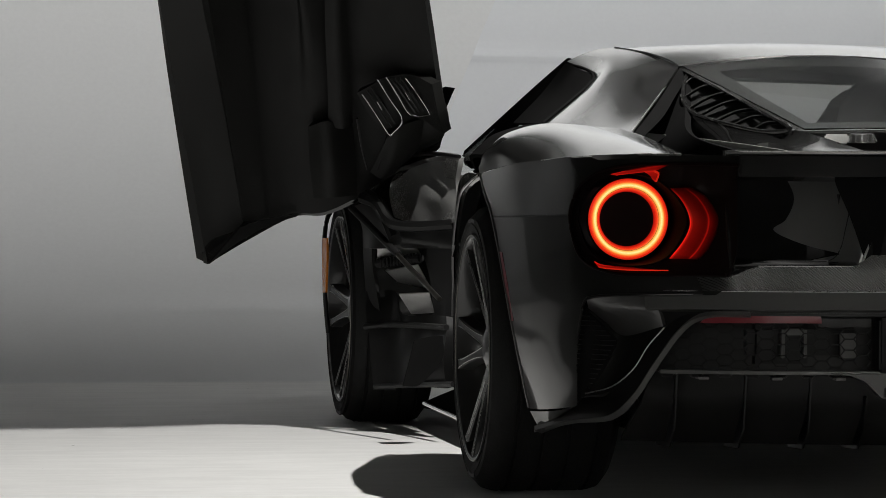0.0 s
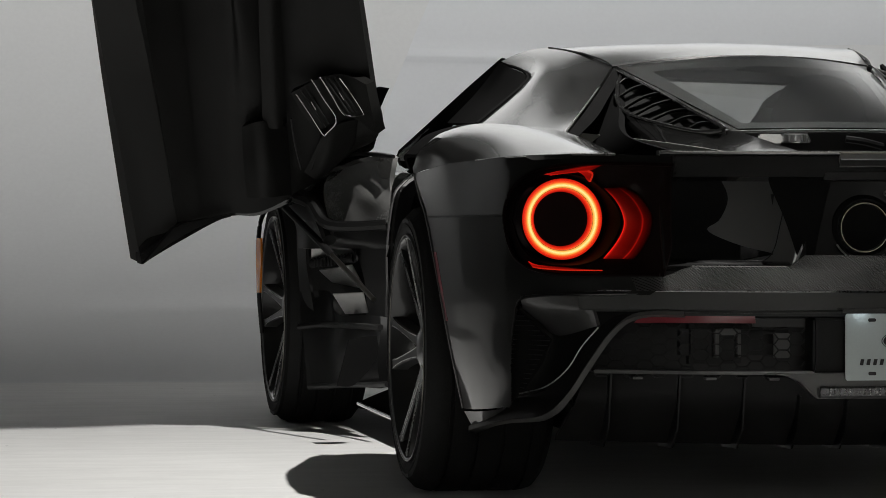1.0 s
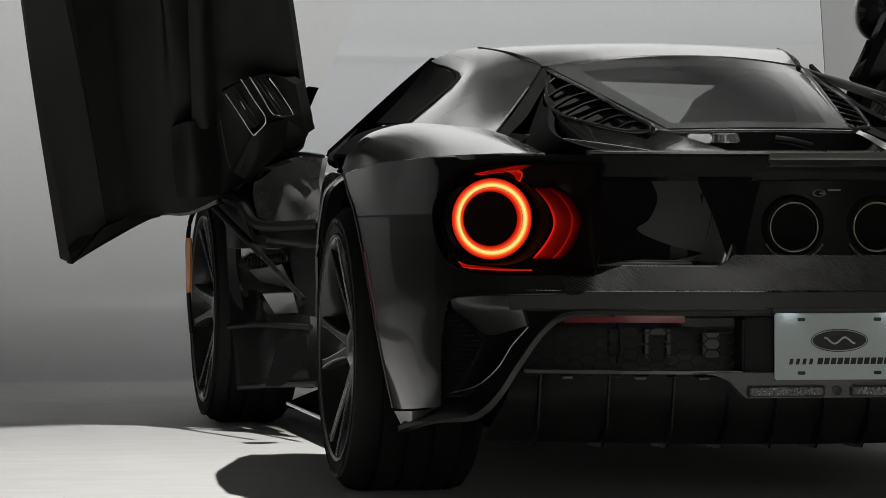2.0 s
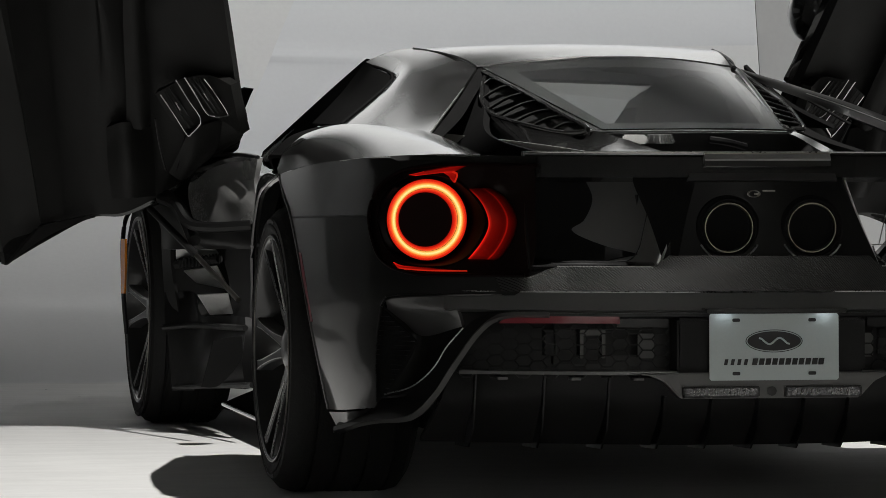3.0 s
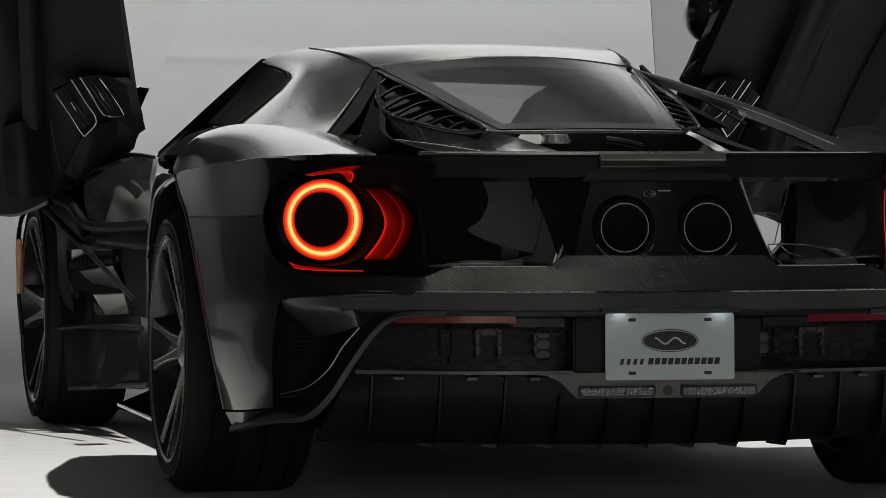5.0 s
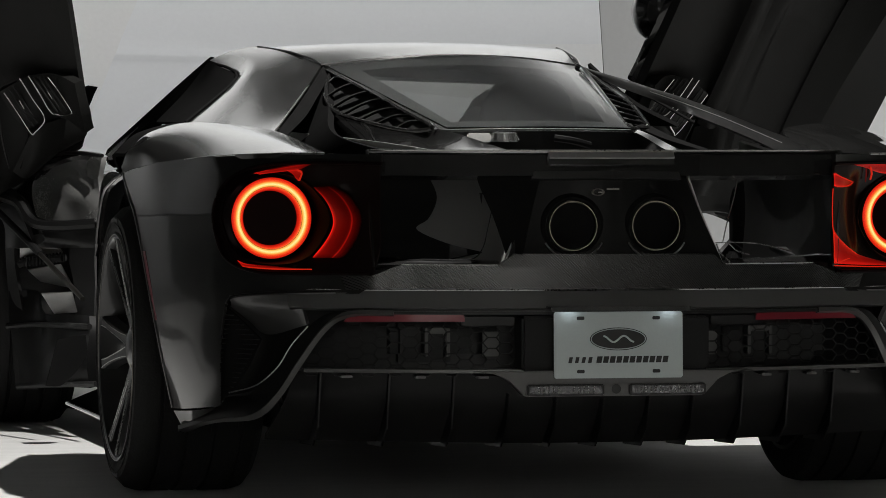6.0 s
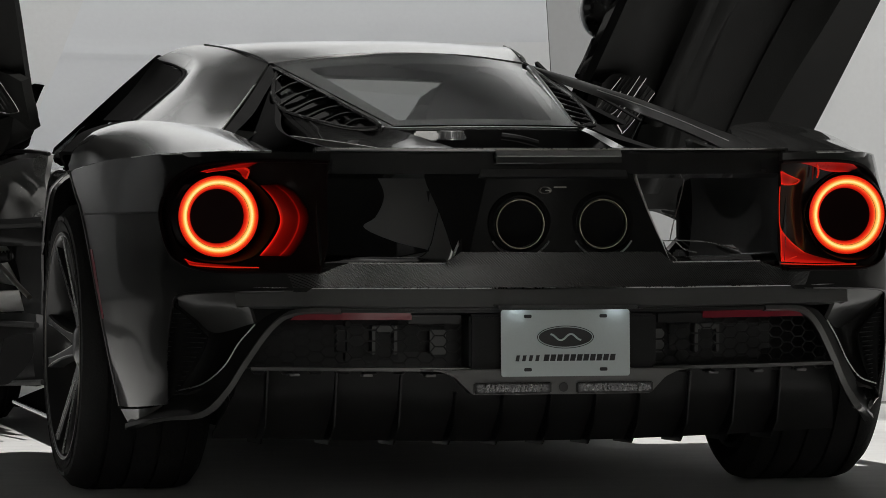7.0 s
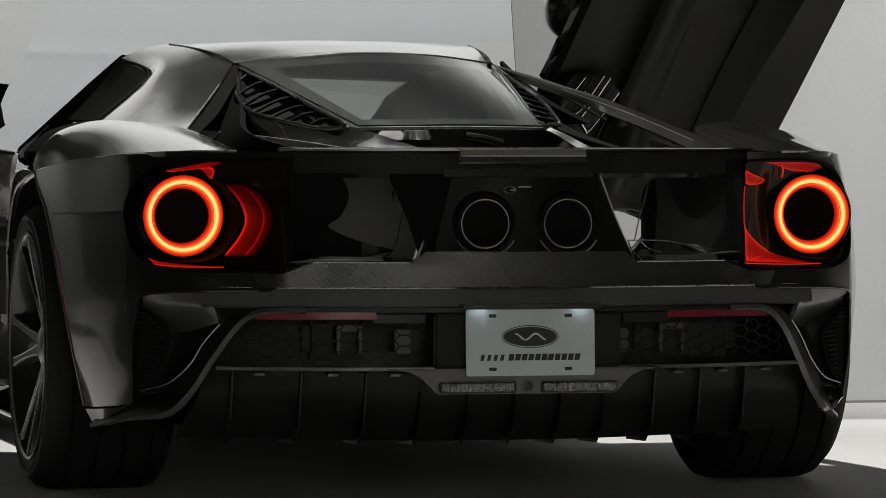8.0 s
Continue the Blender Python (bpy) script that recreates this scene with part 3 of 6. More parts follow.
# body shell, each side
for s in (-1, 1):
    m = -s
    hole = [(-0.534, -0.961, 0.813), (-0.652, -0.863, 0.814), (-0.739, -0.803, 0.812), (-0.791, -0.758, 0.804), (-0.83, -0.717, 0.787), (-0.862, -0.681, 0.752), (-0.88, -0.672, 0.692), (-0.871, -0.713, 0.614), (-0.848, -0.756, 0.579), (-0.8, -0.811, 0.562), (-0.748, -0.847, 0.559), (-0.656, -0.886, 0.56), (-0.532, -0.953, 0.562)]
    fender = part("rear_fender", pierce(sheet([
        [(-0.99, -0.003, 0.779), (-0.953, -0.298, 0.807), (-0.899, -0.542, 0.822), (-0.847, -0.665, 0.829), (-0.755, -0.782, 0.834), (-0.652, -0.861, 0.834), (-0.541, -0.954, 0.833)],
        [(-0.991, -0.059, 0.757), (-0.954, -0.336, 0.781), (-0.902, -0.559, 0.79), (-0.85, -0.68, 0.795), (-0.757, -0.792, 0.798), (-0.653, -0.865, 0.799), (-0.541, -0.952, 0.798)],
        [(-0.992, -0.119, 0.727), (-0.954, -0.383, 0.745), (-0.905, -0.577, 0.753), (-0.852, -0.695, 0.758), (-0.759, -0.803, 0.759), (-0.653, -0.869, 0.76), (-0.541, -0.95, 0.761)],
        [(-0.991, -0.208, 0.681), (-0.951, -0.449, 0.687), (-0.909, -0.601, 0.692), (-0.856, -0.715, 0.695), (-0.762, -0.816, 0.697), (-0.654, -0.875, 0.698), (-0.54, -0.948, 0.699)]], 140, 30, 0.010, m), hole, m), PAINT, car)
    notch = [(-0.455, -1.052, 0.517), (-0.829, -0.787, 0.509), (-0.854, -0.756, 0.502), (-0.862, -0.743, 0.486), (-0.865, -0.737, 0.458), (-0.872, -0.705, 0.352), (-0.872, -0.657, 0.237), (-0.868, -0.635, 0.185), (-0.462, -1.086, 0.209)]
    tuck = [
        [(-0.954, -0.408, 0.333), (-0.935, -0.515, 0.338), (-0.911, -0.617, 0.343), (-0.887, -0.701, 0.348), (-0.853, -0.775, 0.353), (-0.815, -0.824, 0.357), (-0.769, -0.86, 0.363)],
        [(-0.931, -0.413, 0.227), (-0.922, -0.498, 0.23), (-0.91, -0.584, 0.236), (-0.897, -0.656, 0.242), (-0.883, -0.72, 0.249), (-0.865, -0.766, 0.254), (-0.838, -0.806, 0.259)]] if s < 0 else [
        [(-0.954, -0.408, 0.333), (-0.934, -0.509, 0.338), (-0.909, -0.603, 0.342), (-0.883, -0.68, 0.347), (-0.848, -0.749, 0.352), (-0.811, -0.8, 0.356), (-0.766, -0.841, 0.362)],
        [(-0.931, -0.413, 0.227), (-0.919, -0.482, 0.229), (-0.904, -0.549, 0.234), (-0.889, -0.608, 0.239), (-0.873, -0.66, 0.245), (-0.854, -0.706, 0.25), (-0.829, -0.754, 0.256)]]
    part("rear_quarter", pierce(pierce(sheet([
        [(-0.991, -0.213, 0.677), (-0.951, -0.451, 0.683), (-0.909, -0.602, 0.688), (-0.856, -0.716, 0.691), (-0.762, -0.817, 0.693), (-0.655, -0.876, 0.694), (-0.542, -0.946, 0.695)],
        [(-0.988, -0.301, 0.598), (-0.947, -0.508, 0.604), (-0.908, -0.635, 0.607), (-0.854, -0.743, 0.61), (-0.764, -0.831, 0.612), (-0.656, -0.882, 0.613), (-0.544, -0.943, 0.614)],
        [(-0.982, -0.354, 0.519), (-0.947, -0.522, 0.524), (-0.91, -0.643, 0.528), (-0.858, -0.748, 0.532), (-0.778, -0.831, 0.534), (-0.675, -0.88, 0.535), (-0.558, -0.934, 0.537)],
        [(-0.972, -0.386, 0.439), (-0.943, -0.524, 0.445), (-0.909, -0.639, 0.449), (-0.866, -0.735, 0.453), (-0.801, -0.817, 0.458), (-0.731, -0.862, 0.462), (-0.657, -0.89, 0.467)]] + tuck, 140, 90, 0.010, m), hole, m), notch, m), PAINT, car)
    # Arch lip in a paler grey that stands for its bright reflection.
    part("fender_lip", tube([(m * x, y, z) for x, y, z in [(-0.989, -0.011, 0.778), (-0.992, -0.119, 0.727), (-0.991, -0.209, 0.68), (-0.988, -0.301, 0.598), (-0.982, -0.354, 0.519), (-0.972, -0.386, 0.439), (-0.954, -0.408, 0.333), (-0.932, -0.414, 0.228)]], 0.0035, 8, 60), GREY, fender)
    # Thin metal tube added as the highlight along the shoulder crease.
    part("shoulder_glint", tube([(m * x, y, z) for x, y, z in [(-0.916, -0.483, 0.818), (-0.881, -0.592, 0.824), (-0.847, -0.665, 0.828), (-0.789, -0.748, 0.832), (-0.738, -0.797, 0.834), (-0.654, -0.859, 0.834)]], [0.0012, 0.0030], 8, 40), EDGE, fender)
    part("panel_gap", sheet([
        [(-0.99, -0.203, 0.682), (-0.95, -0.445, 0.689), (-0.908, -0.597, 0.694), (-0.876, -0.673, 0.696)],
        [(-0.991, -0.207, 0.675), (-0.951, -0.447, 0.682), (-0.909, -0.599, 0.687), (-0.876, -0.675, 0.689)]], 16, 1, 0.001, m), INK, fender)
    part("side_marker", sheet([
        [(-0.988, -0.304, 0.597), (-0.986, -0.332, 0.558), (-0.982, -0.357, 0.512), (-0.972, -0.388, 0.434)],
        [(-0.985, -0.325, 0.597), (-0.982, -0.352, 0.559), (-0.978, -0.377, 0.513), (-0.969, -0.404, 0.435)]], 10, 2, -0.004, m), RED_LENS, fender, "thin dark red side marker lens")
    ridge = [(-0.993, -0.01, 0.795), (-0.987, -0.04, 0.828), (-0.956, -0.01, 0.855), (-0.915, 0, 0.882), (-0.826, 0.03, 0.903), (-0.73, -0.04, 0.899), (-0.643, -0.18, 0.884), (-0.594, -0.57, 0.834)]
    crease = [(-0.989, 0, 0.779), (-0.98, -0.1, 0.789), (-0.969, -0.19, 0.798), (-0.954, -0.3, 0.807), (-0.917, -0.45, 0.817), (-0.879, -0.58, 0.825), (-0.791, -0.76, 0.834), (-0.648, -0.84, 0.833)]
    part("fender_top", fair(ridge, crease, [ridge[0], (-0.992, -0.01, 0.788), crease[0]], [ridge[-1], (-0.622, -0.70, 0.836), crease[-1]], 48, 24, 0.012, m, (-0.008, -0.006, 0.010)), PAINT, car)
    inner = 6 if s < 0 else 4
    part("fender_shelf", sheet([
        [Vector(p) + Vector((0.13, 0.95 if k < 5 else 0.6, -0.06)) for k, p in enumerate(ridge[1:inner])],
        [Vector(p) + Vector((0.035, 0.45 if k < 5 else 0.3, -0.008)) for k, p in enumerate(ridge[1:inner])],
        ridge[1:inner]], 24, 10, 0.012, m), VOID, car)
    arch = [(-0.991, -0.01, 0.778), (-1.0, 0.10, 0.757), (-1.002, 0.24, 0.715), (-1.0, 0.355, 0.585), (-0.99, 0.40, 0.42), (-0.985, 0.40, 0.20)]
    part("fender_side", sheet([
        arch,
        [(-0.946, 0.28, 0.784), (-0.965, 0.40, 0.775), (-0.96, 0.55, 0.73), (-0.95, 0.65, 0.60), (-0.935, 0.68, 0.40), (-0.93, 0.68, 0.17)],
        [(-0.895, 0.6, 0.789), (-0.880, 0.75, 0.775), (-0.848, 0.95, 0.73), (-0.866, 1.05, 0.60), (-0.88, 1.08, 0.40), (-0.88, 1.08, 0.15)]], 22, 12, 0.012, m), GLOSS, car)
    part("arch_lip", tube([(m * x, y, z) for x, y, z in arch], 0.005, 8, 24), GLOSS, car)
    if s < 0:
        part("roof_pillar", fair(
            [(-0.522, 1.45, 1.073), (-0.473, 1.37, 1.099), (-0.419, 1.275, 1.109), (-0.385, 1.026, 1.092), (-0.349, 0.731, 1.053)],
            [(-0.693, 0.849, 0.901), (-0.674, 0.626, 0.9), (-0.651, 0.404, 0.896), (-0.633, 0.182, 0.891), (-0.617, -0.041, 0.882)],
            [(-0.522, 1.45, 1.073), (-0.504, 1.127, 1.035), (-0.554, 0.982, 0.994), (-0.693, 0.849, 0.901)],
            [(-0.349, 0.731, 1.053), (-0.424, 0.537, 0.995), (-0.496, 0.337, 0.944), (-0.617, -0.041, 0.882)], 48, 40, 0.03, m, (-0.013, 0, 0.018)), PAINT, car)
        part("pillar_liner", sheet([
            [(-0.325, 0.720, 1.030), (-0.400, 0.520, 0.970), (-0.470, 0.325, 0.918), (-0.592, -0.045, 0.868)],
            [(-0.346, 0.722, 1.050), (-0.420, 0.527, 0.991), (-0.493, 0.330, 0.940), (-0.613, -0.048, 0.878)]], 20, 4, 0.006, m), VOID, car)
        # Bright tube that stands for the reflection on the pillar's trailing edge.
        part("pillar_glint", tube([(m * x, y, z) for x, y, z in [(-0.343, 0.765, 1.053), (-0.423, 0.543, 0.994), (-0.616, -0.035, 0.882)]], 0.0024, 8, 16), BARE_METAL, car, "bright tube for the glint along the pillar's trailing edge")
    if s > 0:
        crest = [(0.335, 0.720, 1.059), (0.371, 0.600, 1.037), (0.416, 0.450, 1.012), (0.437, 0.300, 0.992), (0.473, 0.100, 0.964), (0.506, -0.200, 0.922), (0.520, -0.450, 0.888), (0.525, -0.650, 0.864), (0.514, -0.860, 0.833)]
        fold = [(0.328, 0.685, 1.056), (0.359, 0.565, 1.031), (0.396, 0.415, 1.006), (0.419, 0.265, 0.984), (0.457, 0.065, 0.953), (0.473, -0.235, 0.917), (0.485, -0.485, 0.884), (0.489, -0.685, 0.859), (0.475, -0.895, 0.833)]
        part("flying_buttress", sheet([[(0.370, 0.860, 1.055), (0.403, 0.723, 1.033), (0.444, 0.555, 1.008), (0.461, 0.387, 0.988), (0.492, 0.170, 0.960), (0.521, -0.148, 0.917), (0.531, -0.415, 0.883), (0.530, -0.633, 0.859), (0.514, -0.860, 0.829)], [(0.347, 0.765, 1.057), (0.383, 0.645, 1.035), (0.428, 0.495, 1.011), (0.449, 0.345, 0.991), (0.485, 0.145, 0.963), (0.519, -0.155, 0.920), (0.534, -0.405, 0.886), (0.539, -0.605, 0.862), (0.527, -0.815, 0.831)], crest, fold, [(0.333, 0.700, 1.054), (0.358, 0.580, 1.022), (0.382, 0.430, 0.997), (0.409, 0.280, 0.972), (0.452, 0.080, 0.936), (0.442, -0.220, 0.909), (0.450, -0.470, 0.879), (0.456, -0.670, 0.852), (0.439, -0.880, 0.832)]], 48, 18, 0.005), BUTTRESS, car, "slim black flying buttress from roof to tail")
        part("buttress_crease", tube([(x, y - 0.003, z) for x, y, z in fold[3:8]], 0.0009, 6, 40), BARE_METAL, car)
    part("cabin_flank", sheet([
        [(-0.43, 1.55, 1.06), (-0.50, 1.55, 0.88), (-0.56, 1.50, 0.72), (-0.60, 1.40, 0.60)],
        [(-0.41, 1.15, 1.065), (-0.46, 1.05, 0.88), (-0.50, 0.85, 0.76), (-0.47, 0.45, 0.72)],
        [(-0.325, 0.721, 1.04), (-0.386, 0.448, 0.946), (-0.432, 0.137, 0.875), (-0.407, -0.485, 0.829)]], 24, 12, -0.02, m), VOID, car)

# roof and windows
part("roof", sheet([
    [(-0.350, 0.731, 1.0545), (-0.18, 0.70, 1.075), (0, 0.69, 1.081), (0.18, 0.70, 1.075), (0.350, 0.731, 1.0545)],
    [(-0.385, 1.026, 1.094), (-0.20, 1.02, 1.111), (0, 1.02, 1.116), (0.20, 1.02, 1.111), (0.385, 1.026, 1.094)],
    [(-0.419, 1.275, 1.108), (-0.22, 1.275, 1.118), (0, 1.275, 1.122), (0.22, 1.275, 1.118), (0.419, 1.275, 1.108)],
    [(-0.44, 1.52, 1.095), (-0.24, 1.55, 1.108), (0, 1.56, 1.112), (0.24, 1.55, 1.108), (0.44, 1.52, 1.095)],
    [(-0.46, 1.80, 1.04), (-0.24, 1.88, 1.060), (0, 1.90, 1.066), (0.24, 1.88, 1.060), (0.46, 1.80, 1.04)]], 28, 20, -0.015), PAINT, car)
part("roof_seal", tube([(-0.350, 0.727, 1.053), (-0.18, 0.696, 1.073), (0, 0.686, 1.079), (0.18, 0.696, 1.073), (0.350, 0.727, 1.053)], 0.0045, 6, 40), GLOSS_DARK, car)
for s in (-1, 1):
    part("roof_seam", tube([(-s * x, y, z) for x, y, z in [(-0.42, 1.272, 1.109), (-0.386, 1.022, 1.093), (-0.362, 0.82, 1.072), (-0.349, 0.728, 1.054)]], 0.0025, 6, 16), INK, car)
part("roof_seam_edge", tube([(0.422, 1.272, 1.112), (0.388, 1.022, 1.097), (0.364, 0.82, 1.076), (0.352, 0.735, 1.058)], 0.0012, 6, 16), BARE_METAL, car)
rear_window = part("rear_window", sheet([
    [(-0.342, 0.738, 1.053), (-0.175, 0.699, 1.071), (0.006, 0.676, 1.077), (0.187, 0.699, 1.071), (0.352, 0.738, 1.052)],
    [(-0.228, -0.241, 0.889), (-0.116, -0.263, 0.891), (0.004, -0.274, 0.892), (0.124, -0.263, 0.891), (0.236, -0.241, 0.889)]], 16, 8, -0.004), GLASS, car, "tinted rear glass with a dark painted border")
rear_window.visible_shadow = False
# painted border of the rear glass


def on_window(u, v, lift=0.004):
    """A point of the rear glass: u across from -1 to 1, v down from 0 to 1."""
    half = 0.345 + (0.232 - 0.345) * v
    y = 0.738 - 0.061 * (1 - u * u) * (1 - v) - 0.978 * v - 0.033 * (1 - u * u) * v
    z = 1.054 + 0.024 * (1 - u * u) * (1 - v) - 0.164 * v + 0.003 * (1 - u * u) * v
    return (u * half, y - 0.2 * lift, z - lift * 1.2)


for name, a, b, c, d in (("glass_border_top", (-1, 0), (1, 0), (1, 0.10), (-1, 0.10)), ("glass_border_bottom", (-1, 0.88), (1, 0.88), (1, 1), (-1, 1)),
                         ("glass_border_side", (-1, 0.10), (-0.80, 0.10), (-0.80, 0.88), (-1, 0.88)), ("glass_border_side", (0.87, 0.10), (1, 0.10), (1, 0.88), (0.80, 0.88))):
    rows = [[on_window(a[0] + (b[0] - a[0]) * k / 4, a[1], 0.007) for k in range(5)], [on_window(d[0] + (c[0] - d[0]) * k / 4, d[1], 0.007) for k in range(5)]]
    part(name, sheet(rows, 12, 3, 0.001), BORDER, rear_window)

for s in (-1, 1):
    m = -s
    # louvred vent beside the rear glass
    vent = new("louvre_vent")
    vent.parent = car
    if s < 0:
        a0, a1, a2, a3 = [Vector(p) for p in ((-0.322, 0.726, 1.041), (-0.254, -0.196, 0.893), (-0.287, -0.063, 0.887), (-0.383, 0.471, 0.955))]
        rim_pts = [(-0.321, 0.732, 1.044), (-0.296, 0.348, 0.985), (-0.274, 0.037, 0.934), (-0.254, -0.196, 0.893), (-0.287, -0.074, 0.884), (-0.327, 0.126, 0.899), (-0.367, 0.36, 0.923), (-0.381, 0.482, 0.952), (-0.36, 0.604, 0.999), (-0.321, 0.732, 1.044)]
        slat_ends = [((-0.312, 0.649, 1.021), (-0.354, 0.626, 1.006)), ((-0.296, 0.493, 1.007), (-0.37, 0.537, 0.974)), ((-0.286, 0.36, 0.988), (-0.376, 0.448, 0.944)), ((-0.273, 0.248, 0.969), (-0.367, 0.348, 0.927)), ((-0.268, 0.115, 0.944), (-0.348, 0.237, 0.913)), ((-0.26, 0.004, 0.926), (-0.325, 0.137, 0.903)), ((-0.257, -0.096, 0.909), (-0.298, 0.026, 0.892))]
    else:
        a0, a1, a2, a3 = [Vector(p) for p in [(-0.325, 0.608, 1.044), (-0.237, -0.210, 0.893), (-0.289, -0.210, 0.893), (-0.336, 0.231, 0.973)]]
        rim_pts = [(-0.328, 0.616, 1.046), (-0.302, 0.359, 0.997), (-0.266, 0.047, 0.940), (-0.237, -0.210, 0.895), (-0.264, -0.210, 0.892), (-0.287, -0.210, 0.895), (-0.306, -0.090, 0.916), (-0.324, 0.055, 0.941), (-0.336, 0.231, 0.973), (-0.331, 0.383, 1.001), (-0.326, 0.512, 1.026), (-0.328, 0.616, 1.046)]
        slat_ends = [((-0.313, 0.464, 1.016), (-0.326, 0.383, 1.001)), ((-0.302, 0.367, 0.998), (-0.331, 0.287, 0.983)), ((-0.293, 0.279, 0.982), (-0.330, 0.191, 0.966)), ((-0.284, 0.191, 0.966), (-0.323, 0.095, 0.948)), ((-0.273, 0.095, 0.948), (-0.314, 0.006, 0.933)), ((-0.263, 0.006, 0.932), (-0.305, -0.074, 0.918)), ((-0.251, -0.090, 0.915), (-0.296, -0.146, 0.906))]
    part("vent_well", sheet([[a0 + Vector((0.012, 0.06, 0.004)), a1 + Vector((0.02, 0.06, 0.004))], [a3 + Vector((0.0, 0.06, -0.012)), a2 + Vector((0.012, 0.06, -0.012))]], 6, 4, 0.006, m), INK, vent)
    part("vent_frame", tube([(m * x, y, z) for x, y, z in rim_pts], 0.006, 8, 60), GLOSS, vent)
    for a, b in slat_ends:
        a, b = Vector(a), Vector(b)
        mid = (a + b) / 2 + Vector((0, 0, 0.008 if s < 0 else 0.001))
        top = [a, mid, b]
        part("slat", sheet([top, [p + Vector((0.006, 0.03, -0.004)) for p in top]], 8, 2, 0.003, m), VOID, vent)
        # Lit copy of the lip on the left vent, shaded copy on the right.
        part("slat_lip", tube([(m * p.x, p.y - 0.002, p.z) for p in top], 0.0013, 6, 10), GREY if s < 0 else GLOSS_DARK, vent)
    # cover beside the engine well
    part("engine_cover", sheet([
        [(-0.382, 0.471, 0.952), (-0.369, 0.348, 0.92), (-0.33, 0.115, 0.896), (-0.289, -0.085, 0.883), (-0.253, -0.207, 0.89), (-0.236, -0.43, 0.876), (-0.205, -0.819, 0.84)],
        [(-0.382, 0.454, 0.915), (-0.374, 0.326, 0.891), (-0.334, 0.093, 0.875), (-0.294, -0.107, 0.863), (-0.26, -0.241, 0.861), (-0.243, -0.463, 0.853), (-0.232, -0.83, 0.837)],
        [(-0.38, 0.426, 0.871), (-0.373, 0.293, 0.86), (-0.341, 0.059, 0.847), (-0.303, -0.152, 0.837), (-0.27, -0.285, 0.831), (-0.253, -0.508, 0.831), (-0.275, -0.841, 0.831)]], 26, 10, 0.015, m), GLOSS, car)
    part("cover_crease", tube([(m * x, y, z) for x, y, z in [(-0.383, 0.448, 0.923), (-0.385, 0.417, 0.885), (-0.379, 0.404, 0.872), (-0.365, 0.226, 0.862), (-0.341, 0.059, 0.854), (-0.304, -0.157, 0.843), (-0.261, -0.419, 0.833)]], 0.002, 6, 30), SATIN, car)
    part("tail_deck", sheet([
        [(-0.593, -0.597, 0.833), (-0.528, -0.641, 0.83), (-0.456, -0.685, 0.829), (-0.317, -0.73, 0.83)],
        [(-0.615, -0.708, 0.83), (-0.553, -0.763, 0.83), (-0.482, -0.808, 0.83), (-0.342, -0.841, 0.831)]], 12, 4, 0.012, m), GLOSS, car)

# engine well behind the glass
part("engine_well", box(-0.30, 0.30, -0.89, -0.20, 0.78, 0.82, 0.004), SATIN, car)
part("engine_well_wall", sheet([[(-0.256, -0.23, 0.887), (0.004, -0.263, 0.89), (0.264, -0.23, 0.887)], [(-0.256, -0.207, 0.818), (0.004, -0.241, 0.819), (0.264, -0.207, 0.819)]], 12, 3, 0.01), SATIN, car)
cap = part("oil_filler_cap", lathe([(0.027, 0.019), (0.031, 0.017), (0.0365, 0.002), (0.0375, -0.004)], 36, pose(-0.095, -0.285, 0.862, 90)), SILVER, car, "fluted silver filler cap")
for k in range(14):
    a = k * math.tau / 14
    part("flute", tube([(-0.095 + 0.028 * math.cos(a), -0.285 + 0.028 * math.sin(a), 0.8795), (-0.095 + 0.0365 * math.cos(a), -0.285 + 0.038 * math.sin(a), 0.862)], 0.0025, 6, 2, False), SILVER, cap)
part("engine_bracket", box(-0.19, -0.13, -0.30, -0.25, 0.857, 0.880, 0.004), CHROME, car)
part("bay_corner_fin", sheet([[(0.243, -0.30, 0.884), (0.262, -0.30, 0.870)], [(0.240, -0.32, 0.845), (0.315, -0.34, 0.835)]], 8, 6, 0.006), CHROME, car, "bright folded corner of the engine bay")
part("bay_hose", tube([(0.02, -0.33, 0.868), (0.06, -0.34, 0.862), (0.11, -0.33, 0.850)], 0.009, 8, 16), GLOSS_DARK, car)

